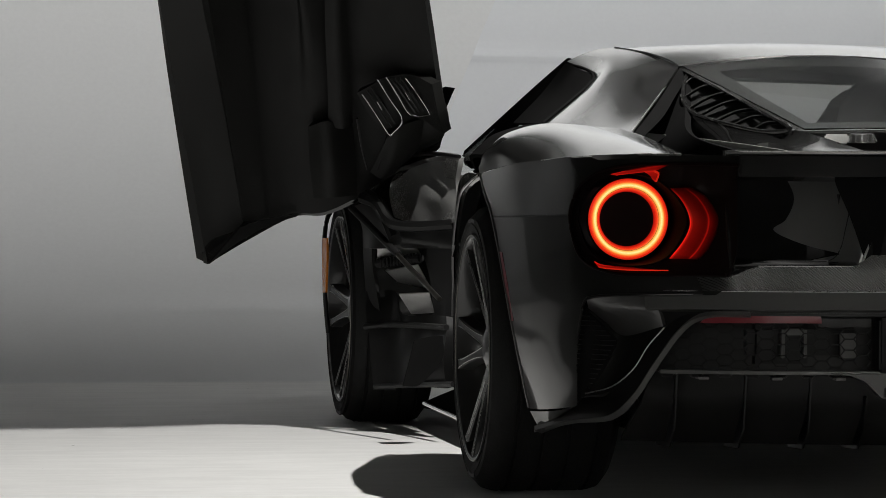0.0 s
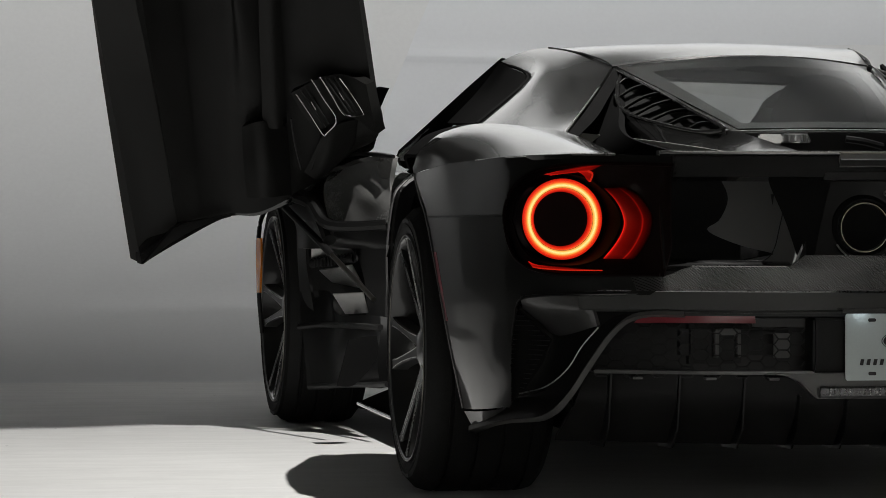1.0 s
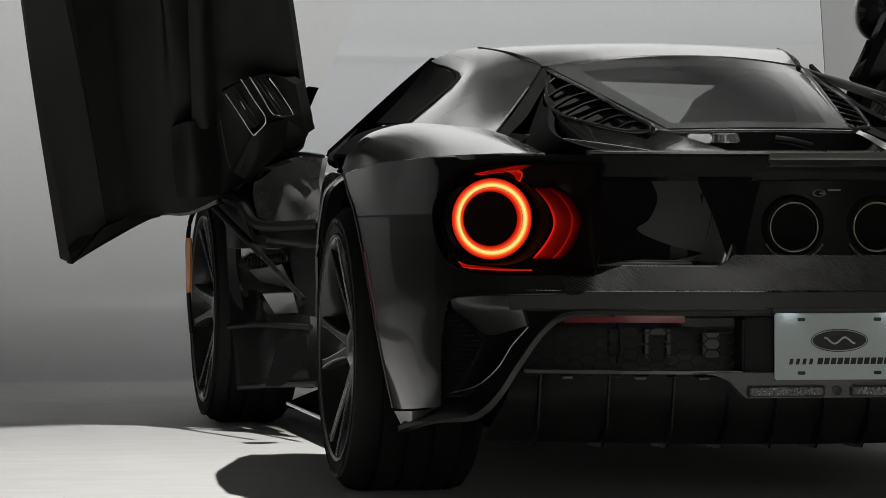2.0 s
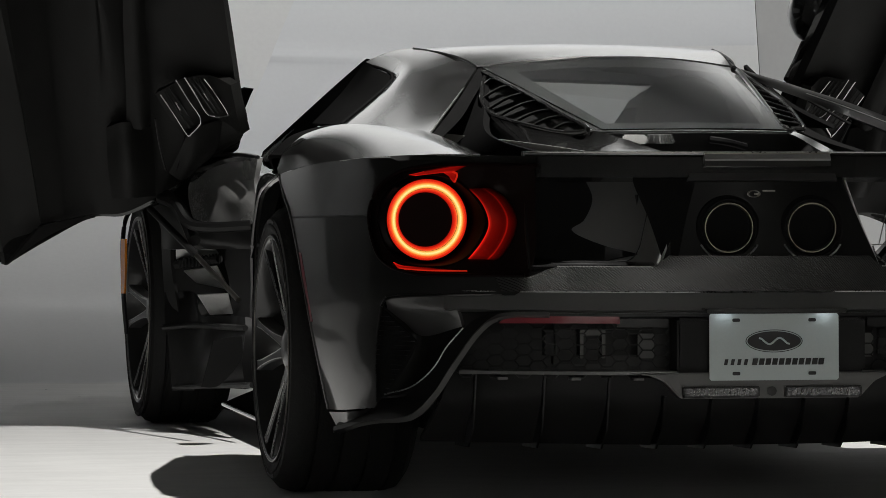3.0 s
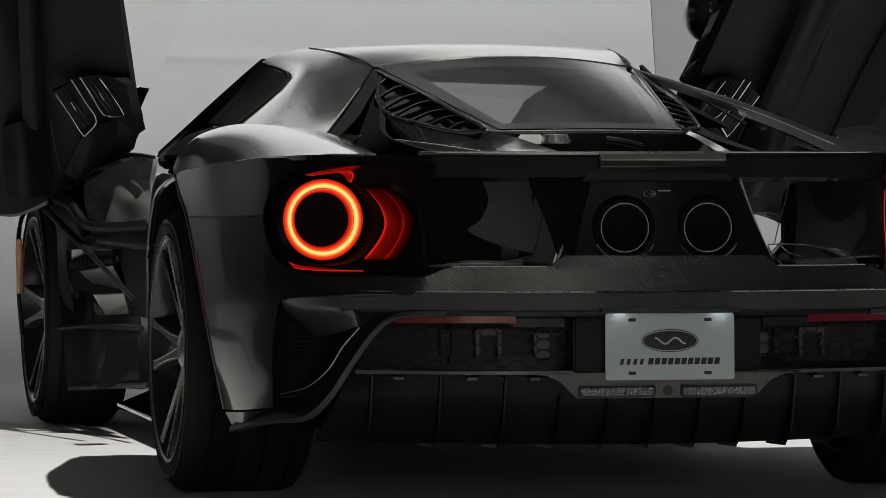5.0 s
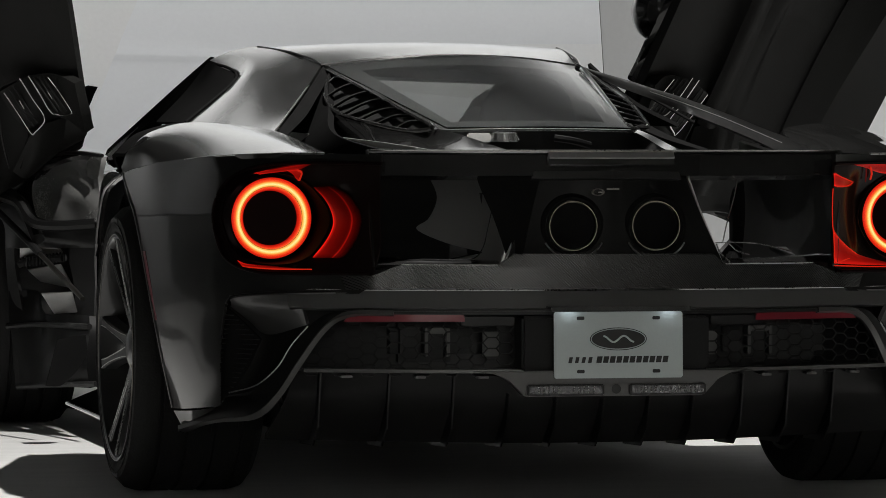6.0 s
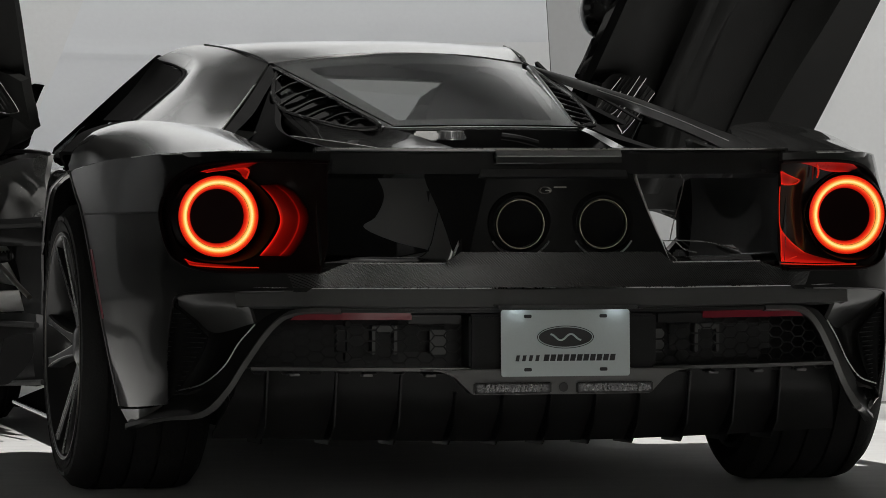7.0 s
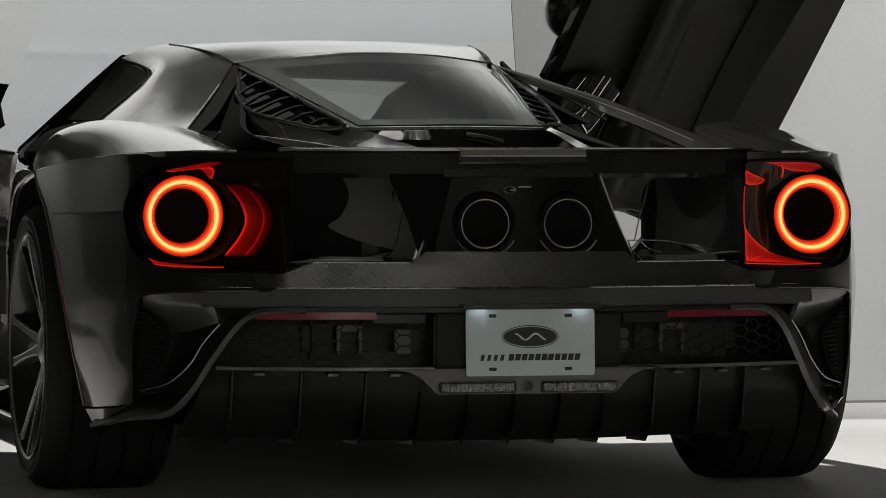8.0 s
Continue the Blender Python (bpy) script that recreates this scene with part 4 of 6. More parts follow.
# cabin
part("windscreen", sheet([
    [(-0.48, 1.805, 1.034), (0.006, 1.899, 1.059), (0.491, 1.805, 1.034)],
    [(-0.584, 2.405, 0.872), (0.004, 2.605, 0.892), (0.592, 2.405, 0.873)],
    [(-0.668, 2.794, 0.749), (0.003, 3.072, 0.748), (0.673, 2.794, 0.749)]], 16, 8, 0.004), SCREEN, car).visible_shadow = False
for s in (-1, 1):
    m = -s
    part("roof_rail", tube([(m * x, y, z) for x, y, z in [(-0.514, 1.46, 1.07), (-0.532, 1.805, 0.997), (-0.547, 2.316, 0.9), (-0.581, 2.761, 0.795)]], [0.013, 0.036], 10, 30), VOID, car)
    part("window_frame", tube([(m * x, y, z) for x, y, z in [(-0.539, 1.36, 1.064), (-0.514, 1.227, 1.052), (-0.511, 1.093, 1.031), (-0.553, 0.96, 1), (-0.694, 0.826, 0.903)]], 0.004, 8, 24), VOID, car)
    # Opaque dark sheet standing in for the dim cabin side; no pane here.
    part("cabin_side_sheet", sheet([
        [(-0.541, 1.36, 1.069), (-0.511, 1.093, 1.031)],
        [(-0.591, 1.46, 0.984), (-0.582, 1.015, 0.96)],
        [(-0.661, 1.516, 0.903), (-0.672, 0.904, 0.901)]], 6, 14, 0.01, m), VOID, car).visible_shadow = False
    seat = part("seat", sheet([
        [(-0.499, 1.36, 0.306), (-0.42, 1.39, 0.29), (-0.30, 1.405, 0.286), (-0.20, 1.39, 0.29), (-0.135, 1.36, 0.307)],
        [(-0.509, 1.249, 0.611), (-0.42, 1.28, 0.611), (-0.30, 1.293, 0.611), (-0.20, 1.28, 0.611), (-0.125, 1.249, 0.612)],
        [(-0.468, 1.116, 0.835), (-0.41, 1.13, 0.85), (-0.30, 1.138, 0.87), (-0.20, 1.13, 0.85), (-0.155, 1.116, 0.835)],
        [(-0.430, 1.09, 0.940), (-0.395, 1.09, 0.975), (-0.300, 1.09, 0.995), (-0.205, 1.09, 0.975), (-0.164, 1.09, 0.935)],
        [(-0.395, 1.10, 1.000), (-0.360, 1.10, 1.022), (-0.296, 1.10, 1.034), (-0.232, 1.10, 1.022), (-0.197, 1.10, 0.997)]], 20, 22, -0.09, m), CABIN, car, "black bucket seat")
part("windscreen_header", sheet([[(-0.45, 1.80, 1.05), (0, 1.89, 1.075), (0.45, 1.80, 1.05)], [(-0.46, 1.79, 1.010), (0, 1.86, 1.029), (0.46, 1.79, 1.010)]], 14, 4, 0.02), CABIN, car)
part("rear_bulkhead", prism([(-0.55, 0.10), (0.55, 0.10), (0.50, 0.86), (-0.50, 0.86)], 0.03, pose(0, 0.87, 0.02), 0.004), CABIN, car)
part("dashboard", sheet([[(-0.625, 2.516, 0.709), (0.004, 2.627, 0.77), (0.633, 2.516, 0.709)], [(-0.623, 2.127, 0.73), (0.005, 2.183, 0.771), (0.633, 2.127, 0.731)], [(-0.623, 2.016, 0.507), (0.006, 2.072, 0.507), (0.633, 2.016, 0.508)]], 12, 10, 0.02), CABIN, car)
part("cabin_tub", prism([(-0.72, 0.12), (0.72, 0.12), (0.72, 0.42), (0.62, 0.46), (-0.62, 0.46), (-0.72, 0.42)], 1.6, pose(0, 0.90, 0), 0.02), SATIN, car)

# tunnels between the cabin's tail and the light pods
for s in (-1, 1):
    m = -s
    # Lightened in colour, so the wall reads grey inside the dim tunnel.
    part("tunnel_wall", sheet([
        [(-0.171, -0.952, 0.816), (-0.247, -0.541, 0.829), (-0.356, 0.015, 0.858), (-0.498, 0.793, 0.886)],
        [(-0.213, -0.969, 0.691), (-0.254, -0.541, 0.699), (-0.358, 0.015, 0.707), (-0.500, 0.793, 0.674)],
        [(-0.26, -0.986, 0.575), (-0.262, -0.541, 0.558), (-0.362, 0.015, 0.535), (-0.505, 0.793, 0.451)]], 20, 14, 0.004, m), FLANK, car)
    if s < 0:
        # Black sheets added to darken the pale flank's outer part and its bright edge.
        part("tunnel_darkener", sheet([
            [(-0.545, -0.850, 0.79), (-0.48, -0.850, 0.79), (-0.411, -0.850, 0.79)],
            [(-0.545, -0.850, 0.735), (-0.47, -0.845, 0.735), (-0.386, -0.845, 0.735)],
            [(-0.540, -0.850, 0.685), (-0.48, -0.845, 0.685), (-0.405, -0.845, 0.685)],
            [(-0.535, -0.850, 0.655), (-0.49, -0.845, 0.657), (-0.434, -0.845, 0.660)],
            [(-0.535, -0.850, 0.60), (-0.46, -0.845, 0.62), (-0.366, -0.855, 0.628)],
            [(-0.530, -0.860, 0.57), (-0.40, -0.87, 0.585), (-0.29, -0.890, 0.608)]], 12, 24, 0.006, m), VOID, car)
        part("flank_edge_cover", sheet([
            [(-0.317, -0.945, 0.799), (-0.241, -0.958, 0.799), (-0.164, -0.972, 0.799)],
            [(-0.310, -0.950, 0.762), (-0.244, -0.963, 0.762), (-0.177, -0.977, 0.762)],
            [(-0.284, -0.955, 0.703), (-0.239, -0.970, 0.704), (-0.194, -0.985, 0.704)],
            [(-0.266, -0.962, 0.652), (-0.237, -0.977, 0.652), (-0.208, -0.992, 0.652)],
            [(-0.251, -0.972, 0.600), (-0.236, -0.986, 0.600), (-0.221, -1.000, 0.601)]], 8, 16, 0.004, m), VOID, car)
        part("flank_joint", tube([(m * x, y, z) for x, y, z in [(-0.276, -0.940, 0.713), (-0.287, -0.940, 0.664), (-0.297, -0.940, 0.623), (-0.316, -0.940, 0.597), (-0.350, -0.940, 0.592), (-0.430, -0.940, 0.591), (-0.503, -0.940, 0.589)]], 0.0014, 6, 40), INK, car)
    part("pod_wall", sheet([
        [(-0.545, -0.902, 0.82), (-0.572, -0.541, 0.819), (-0.617, -0.096, 0.838), (-0.678, 0.348, 0.857)],
        [(-0.549, -0.919, 0.7), (-0.597, -0.541, 0.699), (-0.657, -0.096, 0.697), (-0.698, 0.348, 0.695)],
        [(-0.542, -0.93, 0.576), (-0.582, -0.541, 0.568), (-0.637, -0.096, 0.546), (-0.688, 0.348, 0.534)]], 20, 12, 0.012, m), CENTRE, car)
    part("tunnel_floor", sheet([
        [(-0.26, -0.98, 0.577), (-0.398, -0.952, 0.58), (-0.547, -0.913, 0.58)],
        [(-0.245, -0.819, 0.586), (-0.427, -0.819, 0.591), (-0.567, -0.763, 0.599)],
        [(-0.29, -0.152, 0.516), (-0.50, -0.152, 0.516), (-0.657, -0.152, 0.546)],
        [(-0.39, 0.404, 0.412), (-0.56, 0.404, 0.412), (-0.698, 0.404, 0.463)]], 12, 18, 0.012, m), GLOSS, car)
    # Added plate that stops the lamp leaking through to the floor on the right.
    if s > 0:
        part("leak_blocker", box(0.56, 0.97, 0.36, 1.12, 0.40, 0.415, 0.004), SATIN, car)
    part("pod_floor", sheet([[(-0.56, -0.86, 0.545), (-0.72, -0.80, 0.54), (-0.86, -0.66, 0.535)], [(-0.58, -0.28, 0.60), (-0.72, -0.27, 0.60), (-0.94, -0.27, 0.60)]], 8, 6, 0.008, m), SATIN, car)
    part("duct_post", box(min(s * 0.842, s * 0.895), max(s * 0.842, s * 0.895), 1.0, 1.04, 0.18, 0.55, 0.006), SATIN, car)
    part("sponson", sheet([
        [(-0.88, 1.05, 0.60), (-0.80, 1.02, 0.52), (-0.70, 0.90, 0.46)],
        [(-0.885, 1.08, 0.44), (-0.82, 1.10, 0.40), (-0.72, 0.92, 0.36)],
        [(-0.88, 1.08, 0.15), (-0.82, 1.10, 0.15), (-0.72, 0.92, 0.15)]], 10, 12, 0.012, m), SATIN, car)

# tail: spoiler, centre panel, exhausts
spoiler = part("spoiler", band(-0.565, 0.565, 0.764, 0.816, 0.004, 0.05, 32, slope=0.012), GLOSS, car)
part("spoiler_lip", band(-0.565, 0.565, 0.816, 0.822, 0.004, 0.06, 32), GLOSS, spoiler)
# The flap's bright top line and lit upper face are put into the materials.
part("flap_edge", band(-0.157, 0.139, 0.8185, 0.8205, 0.020, 0.05, 12), STEEL, spoiler)
part("flap_top", band(-0.157, 0.139, 0.806, 0.8190, 0.020, 0.05, 12, slope=0.011), FLAP, spoiler, "upper face of the flap, lightened as if catching light")
part("centre_flap", band(-0.157, 0.139, 0.790, 0.806, 0.018, 0.05, 12, slope=0.002), PAINT, spoiler, "lacquered front of the centre flap, below its lightened top")
part("panel_gap", band(-0.568, -0.563, 0.775, 0.823, 0.012, 0.02, 4), INK, spoiler)
part("panel_gap", band(0.563, 0.568, 0.775, 0.823, 0.012, 0.02, 4), INK, spoiler)
xs = [-0.56 + 0.07 * k for k in range(17)]
# Beads added to draw highlight lines along the tail's edges.
part("edge_glint", tube([(x, tail_y(x) - 0.004, 0.8425) for x in xs], 0.0022, 6, 48), EDGE, spoiler)
for s in (-1, 1):
    part("edge_glint", tube([(s * x, tail_y(x) - 0.018, 0.5815) for x in (0.262, 0.30, 0.35, 0.43, 0.49)], 0.0016, 6, 24), EDGE, car)
    part("edge_glint", tube([(s * x, tail_y(x) - 0.024, 0.5235) for x in (0.02, 0.2, 0.4, 0.6, 0.75)], 0.002, 6, 24), EDGE, car)
centre = sheet([
    [(-0.168, -0.961, 0.799), (0, -0.974, 0.799), (0.169, -0.961, 0.799)],
    [(-0.213, -0.974, 0.686), (0, -0.986, 0.686), (0.214, -0.974, 0.686)],
    [(-0.26, -0.991, 0.578), (0, -0.999, 0.579), (0.261, -0.991, 0.579)]], 90, 50, 0.005)
for s in (-1, 1):
    pierce(centre, [(s * 0.0983 + 0.0625 * math.cos(a * math.tau / 32), 0, 0.6695 + 0.0625 * math.sin(a * math.tau / 32)) for a in range(32)])
centre = part("tail_centre", centre, CENTRE, car)
part("centre_ledge", sheet([
    [(-0.189, -0.987, 0.795), (-0.017, -0.994, 0.796), (0.153, -0.99, 0.794)],
    [(-0.195, -0.99, 0.778), (-0.018, -0.998, 0.779), (0.158, -0.993, 0.777)]], 12, 2, 0.02), SATIN, centre)
part("carbon_saddle", sheet([
    [(-0.238, -0.998, 0.606), (-0.14, -1.006, 0.606), (-0.01, -1.01, 0.605), (0.141, -1.006, 0.605), (0.235, -0.998, 0.604)],
    [(-0.28, -0.993, 0.576), (-0.14, -1.006, 0.576), (-0.01, -1.01, 0.576), (0.141, -1.006, 0.575), (0.269, -0.994, 0.576)]], 20, 3, 0.02), CARBON, centre)
for s in (-1, 1):
    pipe = part("exhaust_pipe", lathe([(0.0540, 0.002), (0.0550, -0.004), (0.0570, -0.004), (0.0580, 0.002), (0.0580, 0.10), (0.0540, 0.10)], 56, pose(s * 0.0983, -0.990, 0.6695), closed=True), TITAN, car, "round titanium exhaust tip")
    part("pipe_inside", lathe([(0.0533, 0.012), (0.050, 0.03), (0.047, 0.09), (0.02, 0.095)], 40, pose(s * 0.0983, -0.990, 0.6695)), VOID, pipe)
    part("exhaust_collar", lathe([(0.060, 0.0), (0.066, -0.004), (0.074, 0.004), (0.076, 0.05), (0.060, 0.05)], 56, pose(s * 0.0983, -0.990, 0.6695), closed=True), VOID, centre)
    # Bright arc for the glint under the collar.
    arc = [(s * 0.0983 + 0.077 * math.sin(a), -0.997, 0.6695 - 0.077 * math.cos(a)) for a in [radians(v) for v in range(-60, 61, 10)]]
    part("collar_glint", tube(arc, 0.0022, 8, 30), EDGE, centre)
badge = part("badge", lathe([(0.009, -0.002), (0.0105, -0.003), (0.012, -0.002), (0.012, 0.002), (0.009, 0.002)], 24, pose(-0.042, -1.001, 0.7475) @ Matrix.Diagonal((1.3, 1, 0.7, 1)), closed=True), STEEL, centre, "small dull metal badge, plain shapes")
part("badge_bar", box(-0.042, -0.029, -1.004, -1.001, 0.7455, 0.7485, 0.0008), STEEL, badge)
part("badge_bar", box(-0.022, 0.008, -1.004, -1.001, 0.7525, 0.7560, 0.0008), STEEL, badge)
panel_x = [-0.70 + 0.07 * k for k in range(21)]


def carbon_row(f):
    """One line along the carbon strip, f from its lower to its upper edge; the ends sink under the lamps."""
    line = []
    for x in panel_x:
        drop = min(1.0, max(0.0, (abs(x) - 0.50) / 0.06))
        line.append((x, tail_y(x) - 0.016 - 0.02 * math.exp(-((abs(x) - 0.57) / 0.06) ** 2), 0.5235 + f * (0.056 - 0.024 * drop)))
    return line


part("carbon_panel", sheet([carbon_row(f) for f in (0, 0.5, 1)], 60, 4, -0.02), CARBON, car)

# bright tubes that draw the glints round the far tunnel's mouth
for line, r in (([(0.251, -0.955, 0.629), (0.307, -0.946, 0.629), (0.365, -0.936, 0.625), (0.446, -0.917, 0.607)], 0.0016), ([(0.246, -0.979, 0.627), (0.255, -0.978, 0.608), (0.280, -0.975, 0.584)], 0.0020), ([(0.328, -0.873, 0.782), (0.318, -0.875, 0.733), (0.302, -0.877, 0.680), (0.290, -0.879, 0.629)], 0.0014), ([(0.283, -0.960, 0.626), (0.302, -0.957, 0.610), (0.333, -0.952, 0.601)], 0.0018)):
    part("tunnel_glint", tube(line, r, 6, 24), EDGE, car)

# light pods
for s in (-1, 1):
    m = -s
    cx, cy, cz = s * 0.7595, -0.745, 0.6845
    hole_line = [(-0.539, -0.955, 0.812), (-0.652, -0.863, 0.814), (-0.739, -0.803, 0.812), (-0.791, -0.758, 0.804), (-0.83, -0.717, 0.787), (-0.862, -0.681, 0.752), (-0.88, -0.672, 0.692), (-0.871, -0.713, 0.614), (-0.848, -0.756, 0.579), (-0.8, -0.811, 0.562), (-0.748, -0.847, 0.559), (-0.656, -0.886, 0.56), (-0.563, -0.93, 0.561)]
    bowl_rim = [(-0.864, -0.695, 0.682), (-0.853, -0.694, 0.733), (-0.828, -0.715, 0.768), (-0.789, -0.75, 0.787), (-0.748, -0.779, 0.79), (-0.706, -0.801, 0.78), (-0.673, -0.809, 0.756), (-0.651, -0.816, 0.73), (-0.636, -0.824, 0.702), (-0.634, -0.827, 0.673), (-0.652, -0.828, 0.632), (-0.68, -0.831, 0.598), (-0.722, -0.827, 0.58), (-0.774, -0.809, 0.577), (-0.82, -0.774, 0.588), (-0.85, -0.735, 0.622), (-0.864, -0.695, 0.682)]
    lamp = part("tail_lamp", pierce(sheet([
        [(-0.879, -0.595, 0.813), (-0.825, -0.699, 0.815), (-0.755, -0.779, 0.817), (-0.676, -0.836, 0.818), (-0.636, -0.862, 0.817), (-0.593, -0.896, 0.816), (-0.542, -0.942, 0.815)],
        [(-0.884, -0.626, 0.745), (-0.829, -0.722, 0.746), (-0.754, -0.775, 0.747), (-0.67, -0.804, 0.747), (-0.629, -0.829, 0.748), (-0.59, -0.884, 0.748), (-0.541, -0.939, 0.749)],
        [(-0.888, -0.648, 0.681), (-0.832, -0.739, 0.683), (-0.756, -0.784, 0.683), (-0.67, -0.804, 0.683), (-0.629, -0.829, 0.684), (-0.59, -0.883, 0.685), (-0.541, -0.938, 0.686)],
        [(-0.891, -0.664, 0.614), (-0.835, -0.754, 0.616), (-0.759, -0.8, 0.617), (-0.673, -0.821, 0.617), (-0.632, -0.843, 0.618), (-0.591, -0.888, 0.619), (-0.54, -0.937, 0.62)],
        [(-0.892, -0.673, 0.55), (-0.837, -0.765, 0.553), (-0.764, -0.829, 0.555), (-0.681, -0.866, 0.555), (-0.64, -0.882, 0.556), (-0.594, -0.904, 0.556), (-0.553, -0.928, 0.558)]], 110, 80, 0.006, m), bowl_rim[:-1], m), LENS, car, "smoked dark red lamp lens round a glowing ring")
    seat_ring = []
    for p in bowl_rim:
        a = math.atan2(p[2] - cz, p[0] + abs(cx))
        seat_ring.append((-abs(cx) + 0.0985 * math.cos(a), cy - 0.004, cz + 0.0985 * math.sin(a)))
    part("lamp_well", sheet([bowl_rim, seat_ring], 96, 6, 0.003, m), BOWL, lamp)
    part("well_edge", tube([(m * x, y, z) for x, y, z in bowl_rim], 0.0028, 8, 96), BOWL, lamp)
    part("lamp_surround", tube([(m * x, y, z) for x, y, z in hole_line], 0.0045, 8, 90), BOWL, lamp)

    def hoop(name, r, w, dy, mat, parent):
        prof = [(r + w * math.cos(k * math.tau / 12), w * math.sin(k * math.tau / 12)) for k in range(12)]
        return part(name, lathe(prof, 72, pose(cx, cy - dy, cz), closed=True), mat, parent)

    part("lamp_bowl", lathe([(0.106, 0.0), (0.098, -0.018), (0.094, -0.02), (0.090, -0.012), (0.062, 0.012), (0.02, 0.016)], 64, pose(cx, cy, cz)), BOWL, lamp)
    part("ring_light", lathe([(0.0955, 0.004), (0.0960, -0.012), (0.0935, -0.021), (0.0895, -0.0225), (0.085, -0.0225), (0.0787, -0.0245), (0.0735, -0.020), (0.0725, -0.012), (0.0705, -0.012), (0.067, -0.010), (0.063, 0.0), (0.0625, 0.010)], 96, pose(cx, cy, cz), closed=True), RING, lamp, "bright orange-red glowing ring")
    hoop("ring_groove", 0.0732, 0.0007, 0.0165, INK, lamp)
    hoop("ring_groove", 0.0965, 0.0010, 0.0150, DARK_METAL, lamp)

# glowing panels and tubes that stand for the ring's reflections in the lenses
lens_l, lens_r = [o for o in car.children if o.name.startswith("tail_lamp")]
for lens, rows in (
        (lens_l, [[(-0.839, -0.763, 0.587), (-0.826, -0.779, 0.579), (-0.799, -0.802, 0.576)], [(-0.828, -0.778, 0.571), (-0.764, -0.829, 0.569), (-0.683, -0.861, 0.569)]]),
        (lens_l, [[(-0.799, -0.747, 0.788), (-0.744, -0.793, 0.802), (-0.674, -0.841, 0.813)], [(-0.786, -0.759, 0.786), (-0.732, -0.799, 0.793), (-0.701, -0.818, 0.798)]]),
        (lens_l, [[(-0.73, -0.801, 0.795), (-0.708, -0.813, 0.797), (-0.697, -0.818, 0.793)], [(-0.717, -0.805, 0.786), (-0.706, -0.808, 0.781), (-0.698, -0.813, 0.782)], [(-0.71, -0.805, 0.777), (-0.704, -0.805, 0.771), (-0.699, -0.807, 0.772)]]),
        (lens_r, [[(0.54, -0.945, 0.789), (0.572, -0.912, 0.78), (0.618, -0.853, 0.768)], [(0.543, -0.941, 0.759), (0.572, -0.909, 0.757), (0.606, -0.865, 0.758)]]),
        (lens_r, [[(0.581, -0.91, 0.813), (0.669, -0.841, 0.811), (0.756, -0.782, 0.809), (0.791, -0.75, 0.795)], [(0.644, -0.852, 0.802), (0.691, -0.817, 0.789), (0.732, -0.795, 0.786), (0.76, -0.776, 0.786)]]),
        (lens_r, [[(0.541, -0.94, 0.656), (0.559, -0.922, 0.635), (0.601, -0.884, 0.607), (0.646, -0.856, 0.59)], [(0.545, -0.936, 0.579), (0.587, -0.907, 0.576), (0.655, -0.866, 0.573), (0.742, -0.836, 0.57)]])):
    part("glow_panel", charted(sheet(rows, 24, 24, 0.0015), 24, 24), RIM_GLOW, lens, "glowing panel for the ring's red reflection in the lens")
for lens, pts, r, mat in (
        (lens_l, [(-0.831, -0.78, 0.573), (-0.765, -0.833, 0.569), (-0.684, -0.865, 0.569)], 0.0013, RED_GLOW),
        (lens_l, [(-0.768, -0.778, 0.796), (-0.722, -0.813, 0.806), (-0.677, -0.844, 0.813)], 0.0012, RED_DIM),
        (lens_l, [(-0.709, -0.816, 0.796), (-0.699, -0.819, 0.789), (-0.703, -0.811, 0.772)], 0.0020, RED_GLOW),
        (lens_r, [(0.537, -0.947, 0.754), (0.536, -0.946, 0.728), (0.536, -0.946, 0.688), (0.541, -0.942, 0.655), (0.577, -0.908, 0.623), (0.622, -0.872, 0.596)], 0.0013, RED_GLOW),
        (lens_r, [(0.538, -0.945, 0.662), (0.542, -0.942, 0.622), (0.545, -0.94, 0.582), (0.578, -0.914, 0.587), (0.622, -0.872, 0.596)], 0.0012, RED_GLOW),
        (lens_r, [(0.543, -0.939, 0.574), (0.661, -0.871, 0.569), (0.76, -0.833, 0.569)], 0.0014, RED_GLOW),
        (lens_r, [(0.541, -0.947, 0.79), (0.569, -0.918, 0.779), (0.608, -0.868, 0.767), (0.581, -0.901, 0.758), (0.548, -0.938, 0.758)], 0.0010, RED_GLOW),
        (lens_r, [(0.586, -0.909, 0.813), (0.668, -0.845, 0.811), (0.75, -0.79, 0.809)], 0.0012, RED_GLOW),
        (lens_r, [(0.66, -0.846, 0.803), (0.667, -0.832, 0.787), (0.666, -0.825, 0.773)], 0.0022, RED_GLOW),
        (lens_r, [(0.647, -0.852, 0.8), (0.651, -0.839, 0.784), (0.653, -0.829, 0.768)], 0.0012, RED_DIM)):
    part("reflected_ring_glow", tube(pts, r, 8, 28), mat, lens)

